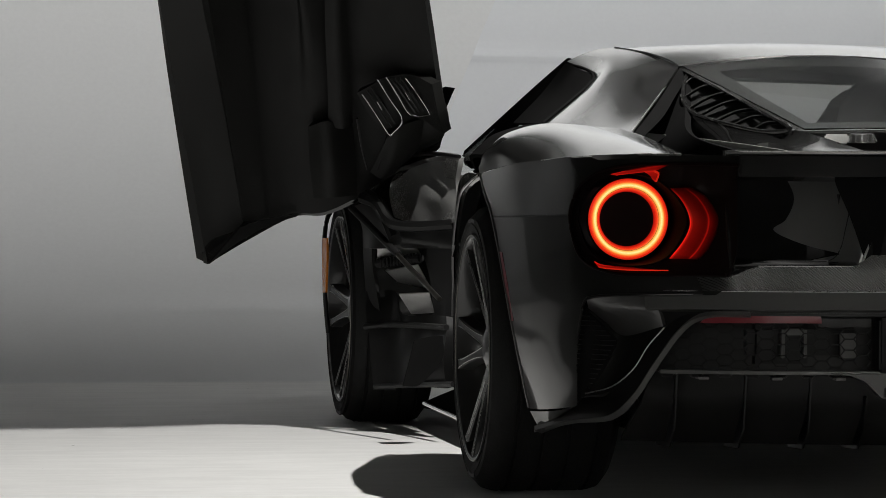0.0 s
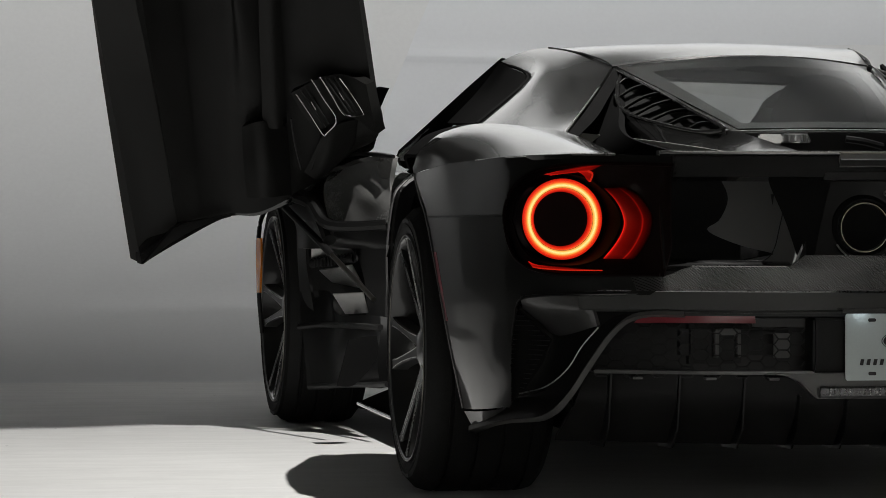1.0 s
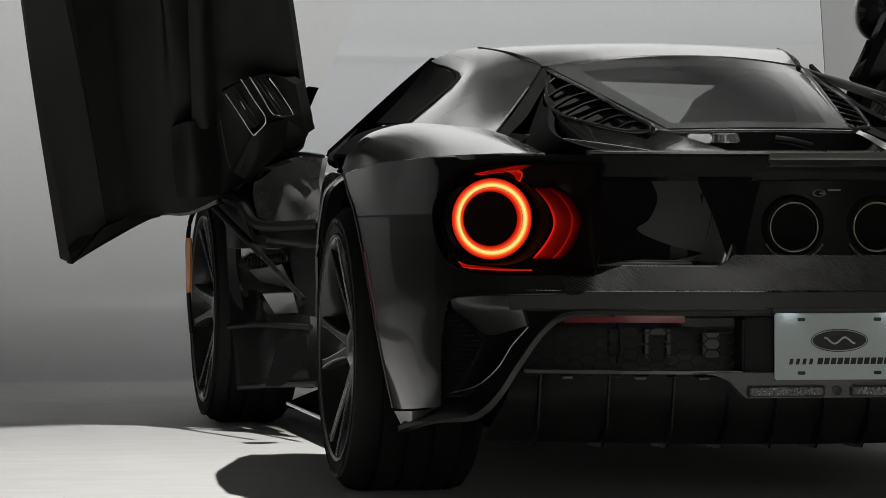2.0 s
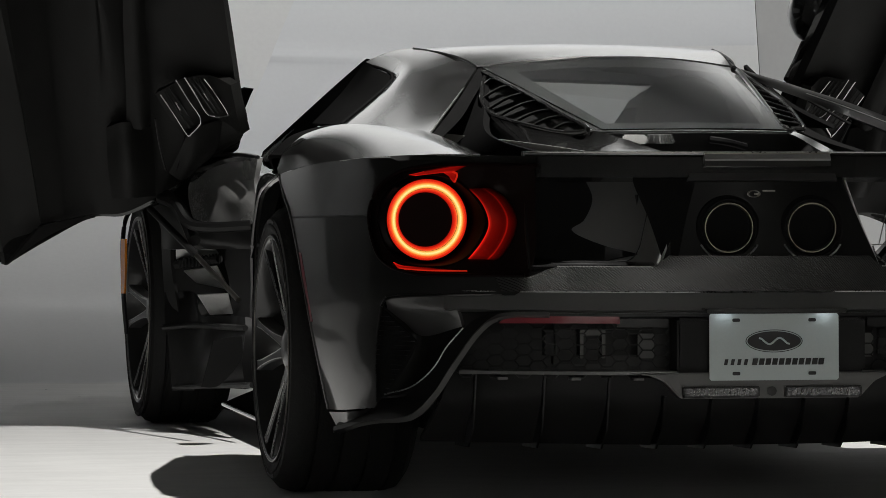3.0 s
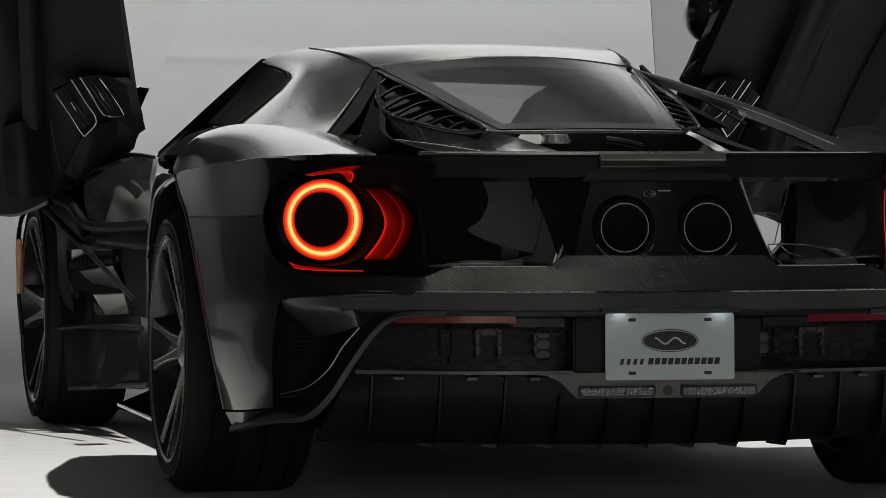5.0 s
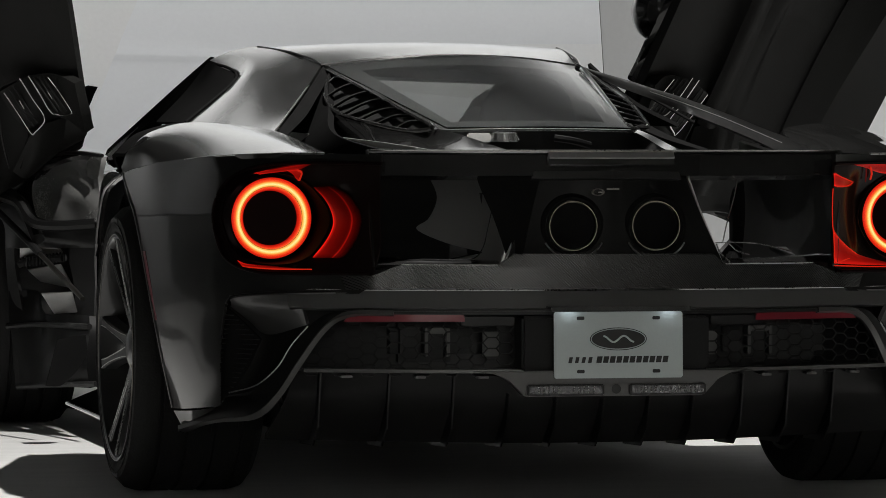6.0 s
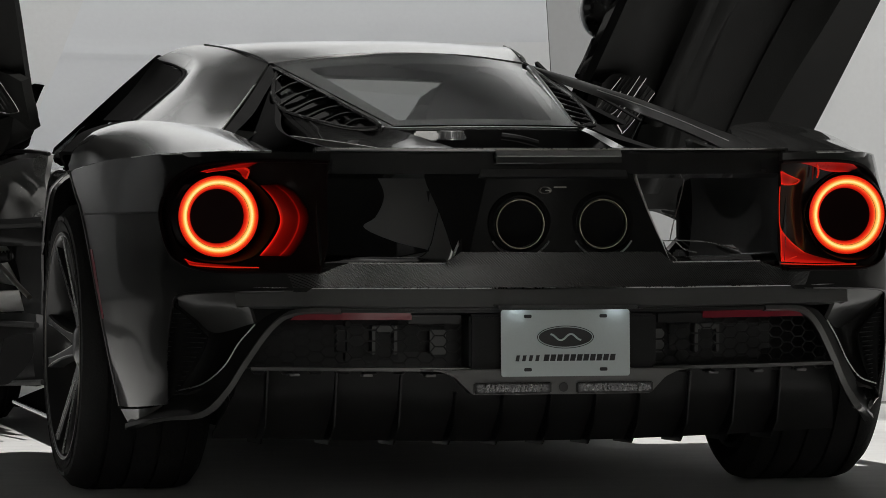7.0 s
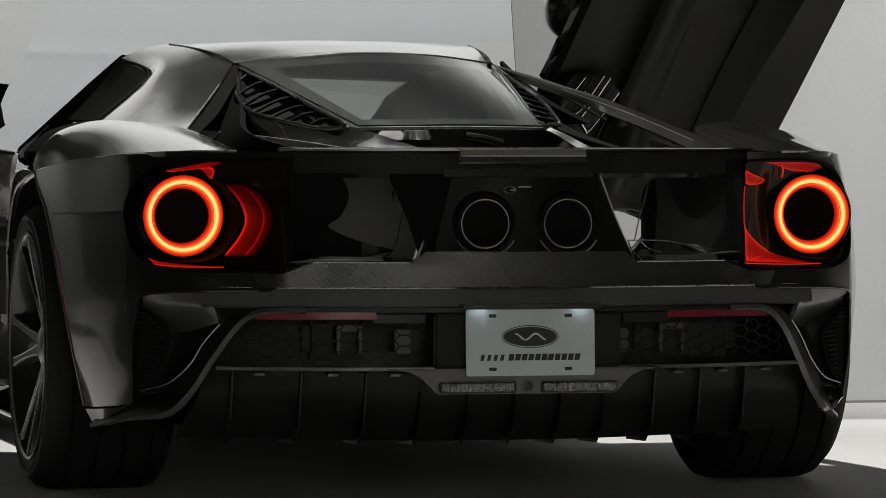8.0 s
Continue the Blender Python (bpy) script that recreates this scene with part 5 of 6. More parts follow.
part("reflected_ring_glow", charted(sheet([[(-0.670, -0.810, 0.756), (-0.648, -0.829, 0.758), (-0.625, -0.841, 0.759)], [(-0.649, -0.823, 0.732), (-0.623, -0.850, 0.733), (-0.597, -0.880, 0.735)], [(-0.635, -0.831, 0.706), (-0.607, -0.872, 0.700), (-0.577, -0.904, 0.694)], [(-0.629, -0.836, 0.679), (-0.605, -0.875, 0.670), (-0.579, -0.902, 0.662)], [(-0.635, -0.838, 0.655), (-0.613, -0.870, 0.644), (-0.589, -0.894, 0.633)], [(-0.651, -0.835, 0.627), (-0.627, -0.858, 0.617), (-0.603, -0.883, 0.608)], [(-0.678, -0.841, 0.596), (-0.647, -0.861, 0.596), (-0.615, -0.877, 0.595)]], 40, 40, 0.0015), 40, 40), ARC_GLOW, lens_l, "glowing curved panel for the ring's reflection on the recess wall")

# bumper: band, corners, horns
bumper = part("bumper_band", band(-0.735, 0.735, 0.461, 0.503, 0.022, 0.03, 36, slope=0.012), GREY, car, "dark grey lacquered bumper band")
part("bumper_shadow_gap", band(-0.57, 0.57, 0.452, 0.462, 0.006, 0.02, 30), INK, bumper)
part("bumper_lower_lip", band(-0.57, 0.57, 0.446, 0.453, 0.012, 0.02, 30), SATIN, bumper)
for s in (-1, 1):
    m = -s
    corner = part("bumper_corner", sheet([
        [(-0.857, -0.757, 0.504), (-0.80, -0.797, 0.512), (-0.765, -0.818, 0.515), (-0.732, -0.838, 0.517)],
        [(-0.852, -0.748, 0.492), (-0.81, -0.768, 0.478), (-0.755, -0.798, 0.468), (-0.705, -0.848, 0.480)],
        [(-0.847, -0.735, 0.478), (-0.807, -0.732, 0.447), (-0.757, -0.712, 0.413), (-0.690, -0.836, 0.440)]], 28, 16, 0.010, m), CORNER_FACE, car, "dark grey bumper corner folding into a dark recess")
    part("corner_recess", sheet([
        [(-0.847, -0.715, 0.480), (-0.807, -0.700, 0.450), (-0.757, -0.690, 0.418), (-0.688, -0.815, 0.438)],
        [(-0.860, -0.690, 0.400), (-0.815, -0.690, 0.375), (-0.770, -0.700, 0.350), (-0.722, -0.792, 0.376)],
        [(-0.868, -0.640, 0.260), (-0.845, -0.680, 0.270), (-0.815, -0.715, 0.278), (-0.775, -0.750, 0.293)]], 16, 16, 0.012, m), CORNER, corner)
    part("recess_groove", tube([(m * x, y, z) for x, y, z in [(-0.688, -0.838, 0.437), (-0.722, -0.812, 0.392), (-0.752, -0.795, 0.340), (-0.795, -0.758, 0.298), (-0.850, -0.715, 0.279)]], 0.0018, 6, 30), EDGE, corner)
    part("corner_lip", tube([(m * x, y, z) for x, y, z in [(-0.872, -0.66, 0.242), (-0.873, -0.706, 0.352), (-0.865, -0.738, 0.458), (-0.861, -0.746, 0.487), (-0.85, -0.763, 0.503), (-0.812, -0.806, 0.51), (-0.743, -0.855, 0.514), (-0.633, -0.898, 0.517)]], 0.0035, 8, 60), PAINT, corner)
    horn = part("bumper_horn", sheet([
        [(-0.918, -0.46, 0.196), (-0.880, -0.550, 0.235), (-0.830, -0.645, 0.275), (-0.788, -0.743, 0.296), (-0.73, -0.802, 0.37), (-0.675, -0.846, 0.448), (-0.616, -0.886, 0.474), (-0.506, -0.934, 0.4755)],
        [(-0.926, -0.46, 0.177), (-0.861, -0.600, 0.210), (-0.800, -0.751, 0.230), (-0.753, -0.799, 0.28), (-0.711, -0.83, 0.352), (-0.659, -0.867, 0.432), (-0.608, -0.895, 0.464), (-0.508, -0.936, 0.4665)]], 36, 6, 0.02, m), GLOSS_DARK, car)
    part("horn_edge", sheet([
        [(-0.928, -0.463, 0.179), (-0.862, -0.602, 0.210), (-0.800, -0.754, 0.231), (-0.752, -0.802, 0.283), (-0.711, -0.833, 0.354), (-0.659, -0.87, 0.433), (-0.607, -0.898, 0.465), (-0.508, -0.939, 0.4675)],
        [(-0.924, -0.44, 0.172), (-0.855, -0.595, 0.202), (-0.790, -0.750, 0.220), (-0.743, -0.798, 0.272), (-0.701, -0.829, 0.345), (-0.650, -0.865, 0.425), (-0.601, -0.890, 0.459), (-0.507, -0.932, 0.4655)]], 36, 4, 0.01, m), GREY, horn)
    part("fender_foot", sheet([
        [(-0.931, -0.42, 0.221), (-0.912, -0.5, 0.225), (-0.894, -0.59, 0.233), (-0.874, -0.67, 0.243)],
        [(-0.919, -0.45, 0.191), (-0.905, -0.5, 0.201), (-0.89, -0.57, 0.216), (-0.871, -0.65, 0.239)]], 10, 4, 0.012, m), PAINT, car)
    # ribbed vent in the corner
    vent_rows = [
        [(-0.864, -0.726, 0.479), (-0.84, -0.754, 0.459), (-0.785, -0.772, 0.404)],
        [(-0.871, -0.683, 0.372), (-0.85, -0.719, 0.367), (-0.803, -0.742, 0.348)],
        [(-0.873, -0.645, 0.244), (-0.863, -0.688, 0.257), (-0.841, -0.7, 0.278)]]
    cv = part("corner_vent", sheet(vent_rows, 10, 12, 0.006, m), VOID, car)
    left_line = [Vector(v) for v in ((-0.863, -0.728, 0.472), (-0.87, -0.691, 0.372), (-0.871, -0.649, 0.247))]
    right_line = [Vector(v) for v in ((-0.858, -0.751, 0.473), (-0.789, -0.778, 0.404), (-0.843, -0.707, 0.281), (-0.87, -0.682, 0.249))]

    def at_height(line, z):
        for p, q in zip(line, line[1:]):
            if p.z >= z >= q.z:
                return p + (q - p) * ((p.z - z) / (p.z - q.z))
        return line[-1]

    for k in range(1, 20):
        z = left_line[0].z + (left_line[-1].z - left_line[0].z) * k / 20
        a, b = at_height(left_line, z), at_height(right_line, z)
        top = [a + Vector((0, -0.006, 0)), (a + b) / 2 + Vector((0, -0.006, 0)), b + Vector((0, -0.004, 0))]
        part("vent_rib", sheet([top, [p + Vector((0, 0.012, -0.0015)) for p in top]], 4, 1, 0.0018, m), CORNER, cv)

# lower tail: grille, reflectors, plate, lamps, diffuser
part("grille_back", band(-0.72, 0.72, 0.300, 0.462, -0.16, 0.02), INK, car)
for s in (-1, 1):
    part("reflector", sheet([
        [(-0.589, -0.894, 0.468), (-0.481, -0.93, 0.469), (-0.35, -0.961, 0.47)],
        [(-0.603, -0.889, 0.46), (-0.481, -0.93, 0.46), (-0.347, -0.962, 0.461)],
        [(-0.614, -0.884, 0.449), (-0.481, -0.93, 0.45), (-0.346, -0.962, 0.45)]], 20, 6, 0.010, -s), RED_LENS, car, "long dark red rear reflector")
    part("grille_step", band(min(s * 0.235, s * 0.352), max(s * 0.235, s * 0.352), 0.421, 0.441, 0.0, 0.012, 8), SATIN, car)
    mesh = bmesh.new()
    pitch = 0.0205
    for row in range(9):
        for colm in range(22):
            cxh = 0.245 + colm * pitch * 1.5
            czh = 0.3365 + row * pitch * 0.62
            if (row + colm) % 2:
                continue
            if cxh > 0.70 - max(0.0, (czh - 0.35)) * 0.75:
                continue
            ring = []
            for k in range(6):
                a = k * math.pi / 3
                ring.append((cxh + pitch * math.cos(a), czh + pitch * 0.716 * math.sin(a)))
            for k in range(3):
                (ax, az), (bx, bz) = ring[k], ring[k + 1]
                tube([(s * ax, tail_y(ax) + 0.035, az), (s * bx, tail_y(bx) + 0.035, bz)], 0.0018, 5, 1, False, mesh)
            for k in range(3, 6):
                (ax, az), (bx, bz) = ring[k], ring[(k + 1) % 6]
                tube([(s * ax, tail_y(ax) + 0.035, az), (s * bx, tail_y(bx) + 0.035, bz)], 0.0018, 5, 1, False, mesh)
    part("grille_mesh", mesh, SATIN, car, "black hexagonal mesh grille")
    bx = s * 0.387
    bracket = part("muffler_bracket", box(bx - 0.030, bx - 0.022, -0.86, -0.82, 0.3655, 0.4325, 0.002), GREY, car)
    part("bracket_post", box(bx + 0.022, bx + 0.030, -0.86, -0.82, 0.3655, 0.4325, 0.002), GREY, bracket)
    part("bracket_head", box(bx - 0.022, bx + 0.022, -0.86, -0.82, 0.4185, 0.4325, 0.002), GREY, bracket)
    part("muffler_can", box(bx - 0.10, bx + 0.17, -0.82, -0.68, 0.35, 0.45, 0.02), SATIN, car)
    px = s * 0.262
    part("heat_shield", box(px - 0.020, px + 0.018, -0.87, -0.86, 0.3655, 0.4225, 0.002), GREY, car)
    part("plate_recess", box(min(s * 0.140, s * 0.222), max(s * 0.140, s * 0.222), -1.008, -0.93, 0.3385, 0.4635, 0.006), CORNER, car)

part("grille_sill", band(-0.70, 0.70, 0.312, 0.320, 0.010, 0.05, 32), GREY, car)
part("lamp_panel", prism([(-0.335, 0.338), (-0.285, 0.332), (-0.255, 0.318), (-0.218, 0.280), (0.204, 0.280), (0.240, 0.318), (0.270, 0.332), (0.322, 0.338)], 0.05, pose(0, -1.025, 0), 0.003), GREY, car)
for s in (-1, 1):
    x0, x1 = (-0.2155, -0.0335) if s < 0 else (0.0255, 0.2075)
    case = part("reversing_lamp", box(x0, x1, -1.034, -1.0, 0.2825, 0.3085, 0.003), SATIN, car, "slim clear lamp bar in a black frame")
    part("lamp_glass", box(x0 + 0.006, x1 - 0.006, -1.037, -1.030, 0.2865, 0.3045, 0.002), LAMP_GLASS, case)
    for k in range(14):
        if k % 7 in (0, 6):
            continue
        fx = x0 + 0.014 + k * 0.0118
        for fz in (0.2905, 0.2965, 0.3020):
            part("lamp_facet", lathe([(0.0010, -0.0012), (0.0024, 0.0004), (0.0026, 0.002)], 8, pose(fx + random.uniform(-0.001, 0.001), -1.0372, fz)), DARK_METAL, case)
part("rear_sensor", lathe([(0.006, -0.004), (0.011, -0.003), (0.012, 0.01)], 24, pose(-0.004, -1.024, 0.2965)), INK, car)

# number plate with plain marks
plate = part("number_plate", prism([(-0.1524 + 0.004, -0.0762), (0.1524 - 0.004, -0.0762), (0.1524, -0.0762 + 0.004), (0.1524, 0.0762 - 0.004), (0.1524 - 0.004, 0.0762), (-0.1524 + 0.004, 0.0762), (-0.1524, 0.0762 - 0.004), (-0.1524, -0.0762 + 0.004)], 0.0025, pose(0, -1.030, 0.3978, -2), 0.0006), PLATE, car, "pale satin plate with black oval and bars")


def disc(rx, rz, depth, place, inner=0.0, n=48):
    """An oval slab, or an oval ring, facing -y."""
    bm = bmesh.new()
    loops = []
    for f, y in ((1, 0), (1, depth)):
        loops.append([bm.verts.new((rx * math.cos(k * math.tau / n), y, rz * math.sin(k * math.tau / n))) for k in range(n)])
    if inner:
        for y in (depth, 0):
            loops.append([bm.verts.new(((rx - inner) * math.cos(k * math.tau / n), y, (rz - inner) * math.sin(k * math.tau / n))) for k in range(n)])
        loops.append(loops[0])
    for u, v in zip(loops, loops[1:]):
        for k in range(n):
            bm.faces.new((u[k], u[(k + 1) % n], v[(k + 1) % n], v[k]))
    if not inner:
        bm.faces.new(loops[0])
        bm.faces.new(loops[1][::-1])
    bm.transform(place)
    return bm


PL = pose(0, -1.0312, 0.3978, -2)
part("oval_rim", disc(0.0672, 0.0262, 0.002, PL @ pose(-0.0005, 0, 0.0135), 0.0018), INK, plate)
oval = part("oval_mark", disc(0.0630, 0.0222, 0.002, PL @ pose(-0.0005, 0, 0.0135)), INK, plate)
part("oval_wave", tube([PL @ Vector((x, -0.0006, 0.0135 + 0.007 * math.sin(x * 130))) for x in [-0.036 + 0.006 * k for k in range(13)]], 0.0024, 6, 40), PLATE, oval)
for x0, x1, count, hgt, gap in ((-0.119, -0.057, 4, 0.0135, 0.0075), (-0.053, 0.119, 11, 0.0150, 0.0035)):
    step = (x1 - x0) / count
    for k in range(count):
        a, b = x0 + k * step, x0 + (k + 1) * step - gap
        part("print_bar", prism([(a, -0.041), (b, -0.041), (b + 0.003, -0.041 + hgt), (a + 0.003, -0.041 + hgt)], 0.002, PL, 0), INK, plate)
for x in (-0.0895, 0.0895):
    for z in (0.0615, -0.0605):
        part("bolt_slot", prism([(x - 0.009, z - 0.002), (x - 0.007, z - 0.004), (x + 0.007, z - 0.004), (x + 0.009, z - 0.002), (x + 0.009, z + 0.002), (x + 0.007, z + 0.004), (x - 0.007, z + 0.004), (x - 0.009, z + 0.002)], 0.002, PL, 0), INK, plate)
for x in (-0.118, 0.118):
    part("plate_lamp", box(x - 0.016, x + 0.016, -1.046, -1.039, 0.4783, 0.4808, 0.0005), PLATE_LAMP, car, "small lit plate lamp")

part("plate_lamp_hood", box(-0.165, 0.165, -1.054, -0.99, 0.4813, 0.4868, 0.001), GLOSS, car)
part("plate_lamp_shield", box(-0.165, 0.165, -1.054, -1.050, 0.4763, 0.4813, 0.0005), GLOSS, car)

# diffuser with upright strakes
diffuser = part("diffuser", sheet([
    [(-0.707, -0.774, 0.332), (-0.447, -0.897, 0.333), (-0.198, -0.941, 0.32), (0.001, -0.952, 0.316), (0.2, -0.941, 0.321), (0.449, -0.897, 0.335), (0.708, -0.774, 0.334)],
    [(-0.727, -0.752, 0.257), (-0.447, -0.863, 0.249), (-0.198, -0.913, 0.24), (0.001, -0.919, 0.238), (0.2, -0.913, 0.24), (0.449, -0.863, 0.25), (0.728, -0.752, 0.26)],
    [(-0.757, -0.663, 0.166), (-0.447, -0.763, 0.163), (-0.197, -0.819, 0.161), (0.002, -0.83, 0.161), (0.201, -0.819, 0.162), (0.45, -0.763, 0.165), (0.759, -0.663, 0.17)]], 36, 12, 0.02), CORNER, car, "black diffuser with upright strakes")
for x, zt in ((-0.655, 0.309), (-0.505, 0.307), (-0.362, 0.303), (-0.238, 0.262), (-0.128, 0.260), (-0.018, 0.260), (0.092, 0.260), (0.200, 0.262), (0.325, 0.303), (0.445, 0.307), (0.568, 0.309)):
    y = -0.965 + 0.345 * abs(x) ** 2
    zt += LIFT
    part("strake", prism([(y - 0.012, zt), (y + 0.10, zt), (y + 0.24, 0.150), (y + 0.08, 0.155), (y + 0.02, 0.20)], 0.005, Matrix(((0, 1, 0, x - 0.0025), (1, 0, 0, 0), (0, 0, 1, 0), (0, 0, 0, 1))), 0.0012), GLOSS_DARK, diffuser)
for x in (-0.60, -0.44, -0.30, 0.38, 0.50, 0.62):
    part("strake_clip", box(x - 0.012, x + 0.012, -0.99 + 0.345 * x * x, -0.93 + 0.345 * x * x, 0.3185, 0.3245, 0.001), GREY, diffuser)
part("underbody", prism([(-0.66, 0.16), (0.66, 0.16), (0.70, 0.30), (-0.70, 0.30)], 3.75, pose(0, -0.45, 0), 0.01), SATIN, car)
part("engine_block", box(-0.24, 0.24, -0.70, 0.80, 0.30, 0.77, 0.03), SATIN, car)

# front body
part("front_hood", sheet([
    [(-0.667, 2.761, 0.739), (0.003, 3.05, 0.743), (0.673, 2.761, 0.739)],
    [(-0.629, 3.239, 0.666), (0.002, 3.35, 0.666), (0.633, 3.239, 0.666)],
    [(-0.561, 3.795, 0.449), (0, 3.906, 0.418), (0.561, 3.795, 0.45)],
    [(-0.51, 3.828, 0.192), (0, 3.961, 0.172), (0.51, 3.828, 0.194)]], 16, 16, -0.012), PAINT, car)
for s in (-1, 1):
    m = -s
    part("front_fender", sheet([
        [(-0.724, 1.983, 0.802), (-0.706, 2.349, 0.811), (-0.667, 2.761, 0.769), (-0.629, 3.239, 0.676), (-0.561, 3.761, 0.459)],
        [(-0.806, 2.072, 0.802), (-0.828, 2.383, 0.821), (-0.841, 2.761, 0.8), (-0.813, 3.239, 0.706), (-0.714, 3.684, 0.459)],
        [(-0.888, 2.161, 0.771), (-0.94, 2.405, 0.765), (-0.963, 2.761, 0.744), (-0.956, 3.183, 0.645), (-0.876, 3.539, 0.419)]], 24, 12, -0.012, m), PAINT, car)
    part("front_corner", sheet([
        [(-0.945, 3.161, 0.625), (-0.917, 3.461, 0.501), (-0.714, 3.717, 0.439), (-0.51, 3.817, 0.418)],
        [(-0.915, 3.183, 0.399), (-0.896, 3.495, 0.357), (-0.734, 3.739, 0.336), (-0.51, 3.85, 0.315)],
        [(-0.894, 3.183, 0.154), (-0.875, 3.472, 0.142), (-0.714, 3.717, 0.131), (-0.51, 3.828, 0.131)]], 14, 10, 0.012, m), PAINT, car)
    part("marker_lamp", sheet([[(-1.04, 2.783, 0.551), (-1.033, 2.739, 0.552)], [(-1.041, 2.783, 0.469), (-1.033, 2.739, 0.47)], [(-1.04, 2.783, 0.386), (-1.036, 2.739, 0.388)]], 3, 8, 0.006, m), AMBER, car, "amber front side marker lens")
    part("arch_lip", tube([(m * x, y, z) for x, y, z in [(-0.989, 2.85, 0.652), (-1.02, 2.816, 0.613), (-1.033, 2.794, 0.545), (-1.033, 2.794, 0.468), (-1.03, 2.794, 0.365), (-1.021, 2.794, 0.263)]], 0.007, 8, 24), GLOSS_DARK, car)
    # glossy end of the front fender in the door opening; grey and hollows imitate its patchy reflections
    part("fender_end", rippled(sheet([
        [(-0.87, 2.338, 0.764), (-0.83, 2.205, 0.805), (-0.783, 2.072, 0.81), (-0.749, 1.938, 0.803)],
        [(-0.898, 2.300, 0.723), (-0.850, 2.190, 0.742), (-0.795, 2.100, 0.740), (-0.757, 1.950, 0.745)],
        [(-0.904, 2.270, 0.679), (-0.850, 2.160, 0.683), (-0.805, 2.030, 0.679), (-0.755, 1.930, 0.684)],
        [(-0.894, 2.249, 0.625), (-0.851, 2.116, 0.608), (-0.806, 2.027, 0.605), (-0.773, 1.871, 0.618)]], 60, 48, 0.015, m), 0.010, 19.0), FENDER_END, car, "glossy fender end, its reflections put in as grey and hollows")
    part("fender_end_edge", tube([(m * x, y, z) for x, y, z in [(-0.901, 2.294, 0.755), (-0.867, 2.205, 0.792), (-0.836, 2.161, 0.809), (-0.786, 2.049, 0.811), (-0.752, 1.916, 0.805)]], 0.006, 8, 24), GLOSS_DARK, car)
    part("fender_end_sill", tube([(m * x, y, z) for x, y, z in [(-1.006, 2.127, 0.685), (-0.967, 2.072, 0.666), (-0.935, 2.016, 0.614), (-0.873, 1.96, 0.604), (-0.77, 1.905, 0.611)]], 0.016, 8, 24), GLOSS_DARK, car)
    part("hinge_arm", tube([(m * x, y, z) for x, y, z in [(-0.982, 2.183, 0.692), (-0.953, 2.127, 0.66), (-0.931, 2.072, 0.604), (-0.922, 2.016, 0.565)]], 0.02, 8, 16), SATIN, car)
    part("hinge_tower", sheet([
        [(-1.009, 2.338, 0.655), (-0.966, 2.183, 0.668), (-0.914, 2.072, 0.608), (-0.766, 1.905, 0.611)],
        [(-0.984, 2.294, 0.599), (-0.952, 2.183, 0.594), (-0.906, 2.072, 0.564), (-0.766, 1.905, 0.56)],
        [(-0.979, 2.272, 0.534), (-0.955, 2.183, 0.536), (-0.865, 2.072, 0.539), (-0.766, 1.905, 0.543)]], 14, 8, 0.03, m), GLOSS_DARK, car)
    part("jamb_post", sheet([[(-0.824, 2.190, 0.543), (-0.736, 2.076, 0.555)], [(-0.803, 2.134, 0.439), (-0.757, 2.019, 0.442)], [(-0.806, 2.076, 0.343), (-0.768, 1.962, 0.348)]], 4, 10, 0.03, m), SATIN, car)
    for q in ([(-0.951, 2.193, 0.536), (-0.844, 2.125, 0.534), (-0.945, 2.238, 0.498), (-0.821, 2.171, 0.512)],
              [(-0.928, 2.193, 0.471), (-0.841, 2.125, 0.489), (-0.882, 2.261, 0.435), (-0.794, 2.193, 0.417)],
              [(-0.913, 2.013, 0.409), (-0.834, 1.946, 0.415), (-0.864, 2.103, 0.348), (-0.807, 2.035, 0.354)]):
        part("inner_plate", sheet([[q[0], q[1]], [q[2], q[3]]], 3, 3, 0.003, m), BARE_METAL, car, "bare metal plate in the door opening")
    strut = part("door_strut", tube([(m * x, y, z) for x, y, z in [(-1.014, 2.294, 0.652), (-0.921, 1.96, 0.523)]], 0.011, 10, 1, False), SATIN, car)
    part("strut_rod", tube([(m * x, y, z) for x, y, z in [(-0.927, 1.977, 0.53), (-0.847, 1.649, 0.408)]], 0.0075, 10, 1, False), STEEL, strut)
    part("wheel_house_front", sheet([[(-0.967, 2.361, 0.644), (-0.962, 2.361, 0.531), (-0.958, 2.338, 0.399), (-0.947, 2.294, 0.119)], [(-0.918, 2.294, 0.646), (-0.944, 2.294, 0.533), (-0.931, 2.294, 0.401), (-0.886, 2.272, 0.12)]], 14, 3, 0.01, m), SATIN, car)
    part("sill_pod", sheet([
        [(-0.966, 2.330, 0.406), (-0.886, 2.272, 0.407), (-0.882, 2.157, 0.347), (-0.811, 2.043, 0.348), (-0.787, 1.928, 0.349)],
        [(-0.966, 2.307, 0.309), (-0.892, 2.226, 0.313), (-0.872, 2.135, 0.292), (-0.814, 2.020, 0.296), (-0.790, 1.905, 0.301)],
        [(-0.945, 2.283, 0.202), (-0.909, 2.226, 0.205), (-0.882, 2.157, 0.208), (-0.861, 2.043, 0.215), (-0.802, 1.882, 0.222)],
        [(-0.940, 2.272, 0.127), (-0.909, 2.226, 0.129), (-0.885, 2.157, 0.133), (-0.861, 2.043, 0.142), (-0.793, 1.882, 0.145)]], 16, 14, 0.03, m), GLOSS_DARK, car)
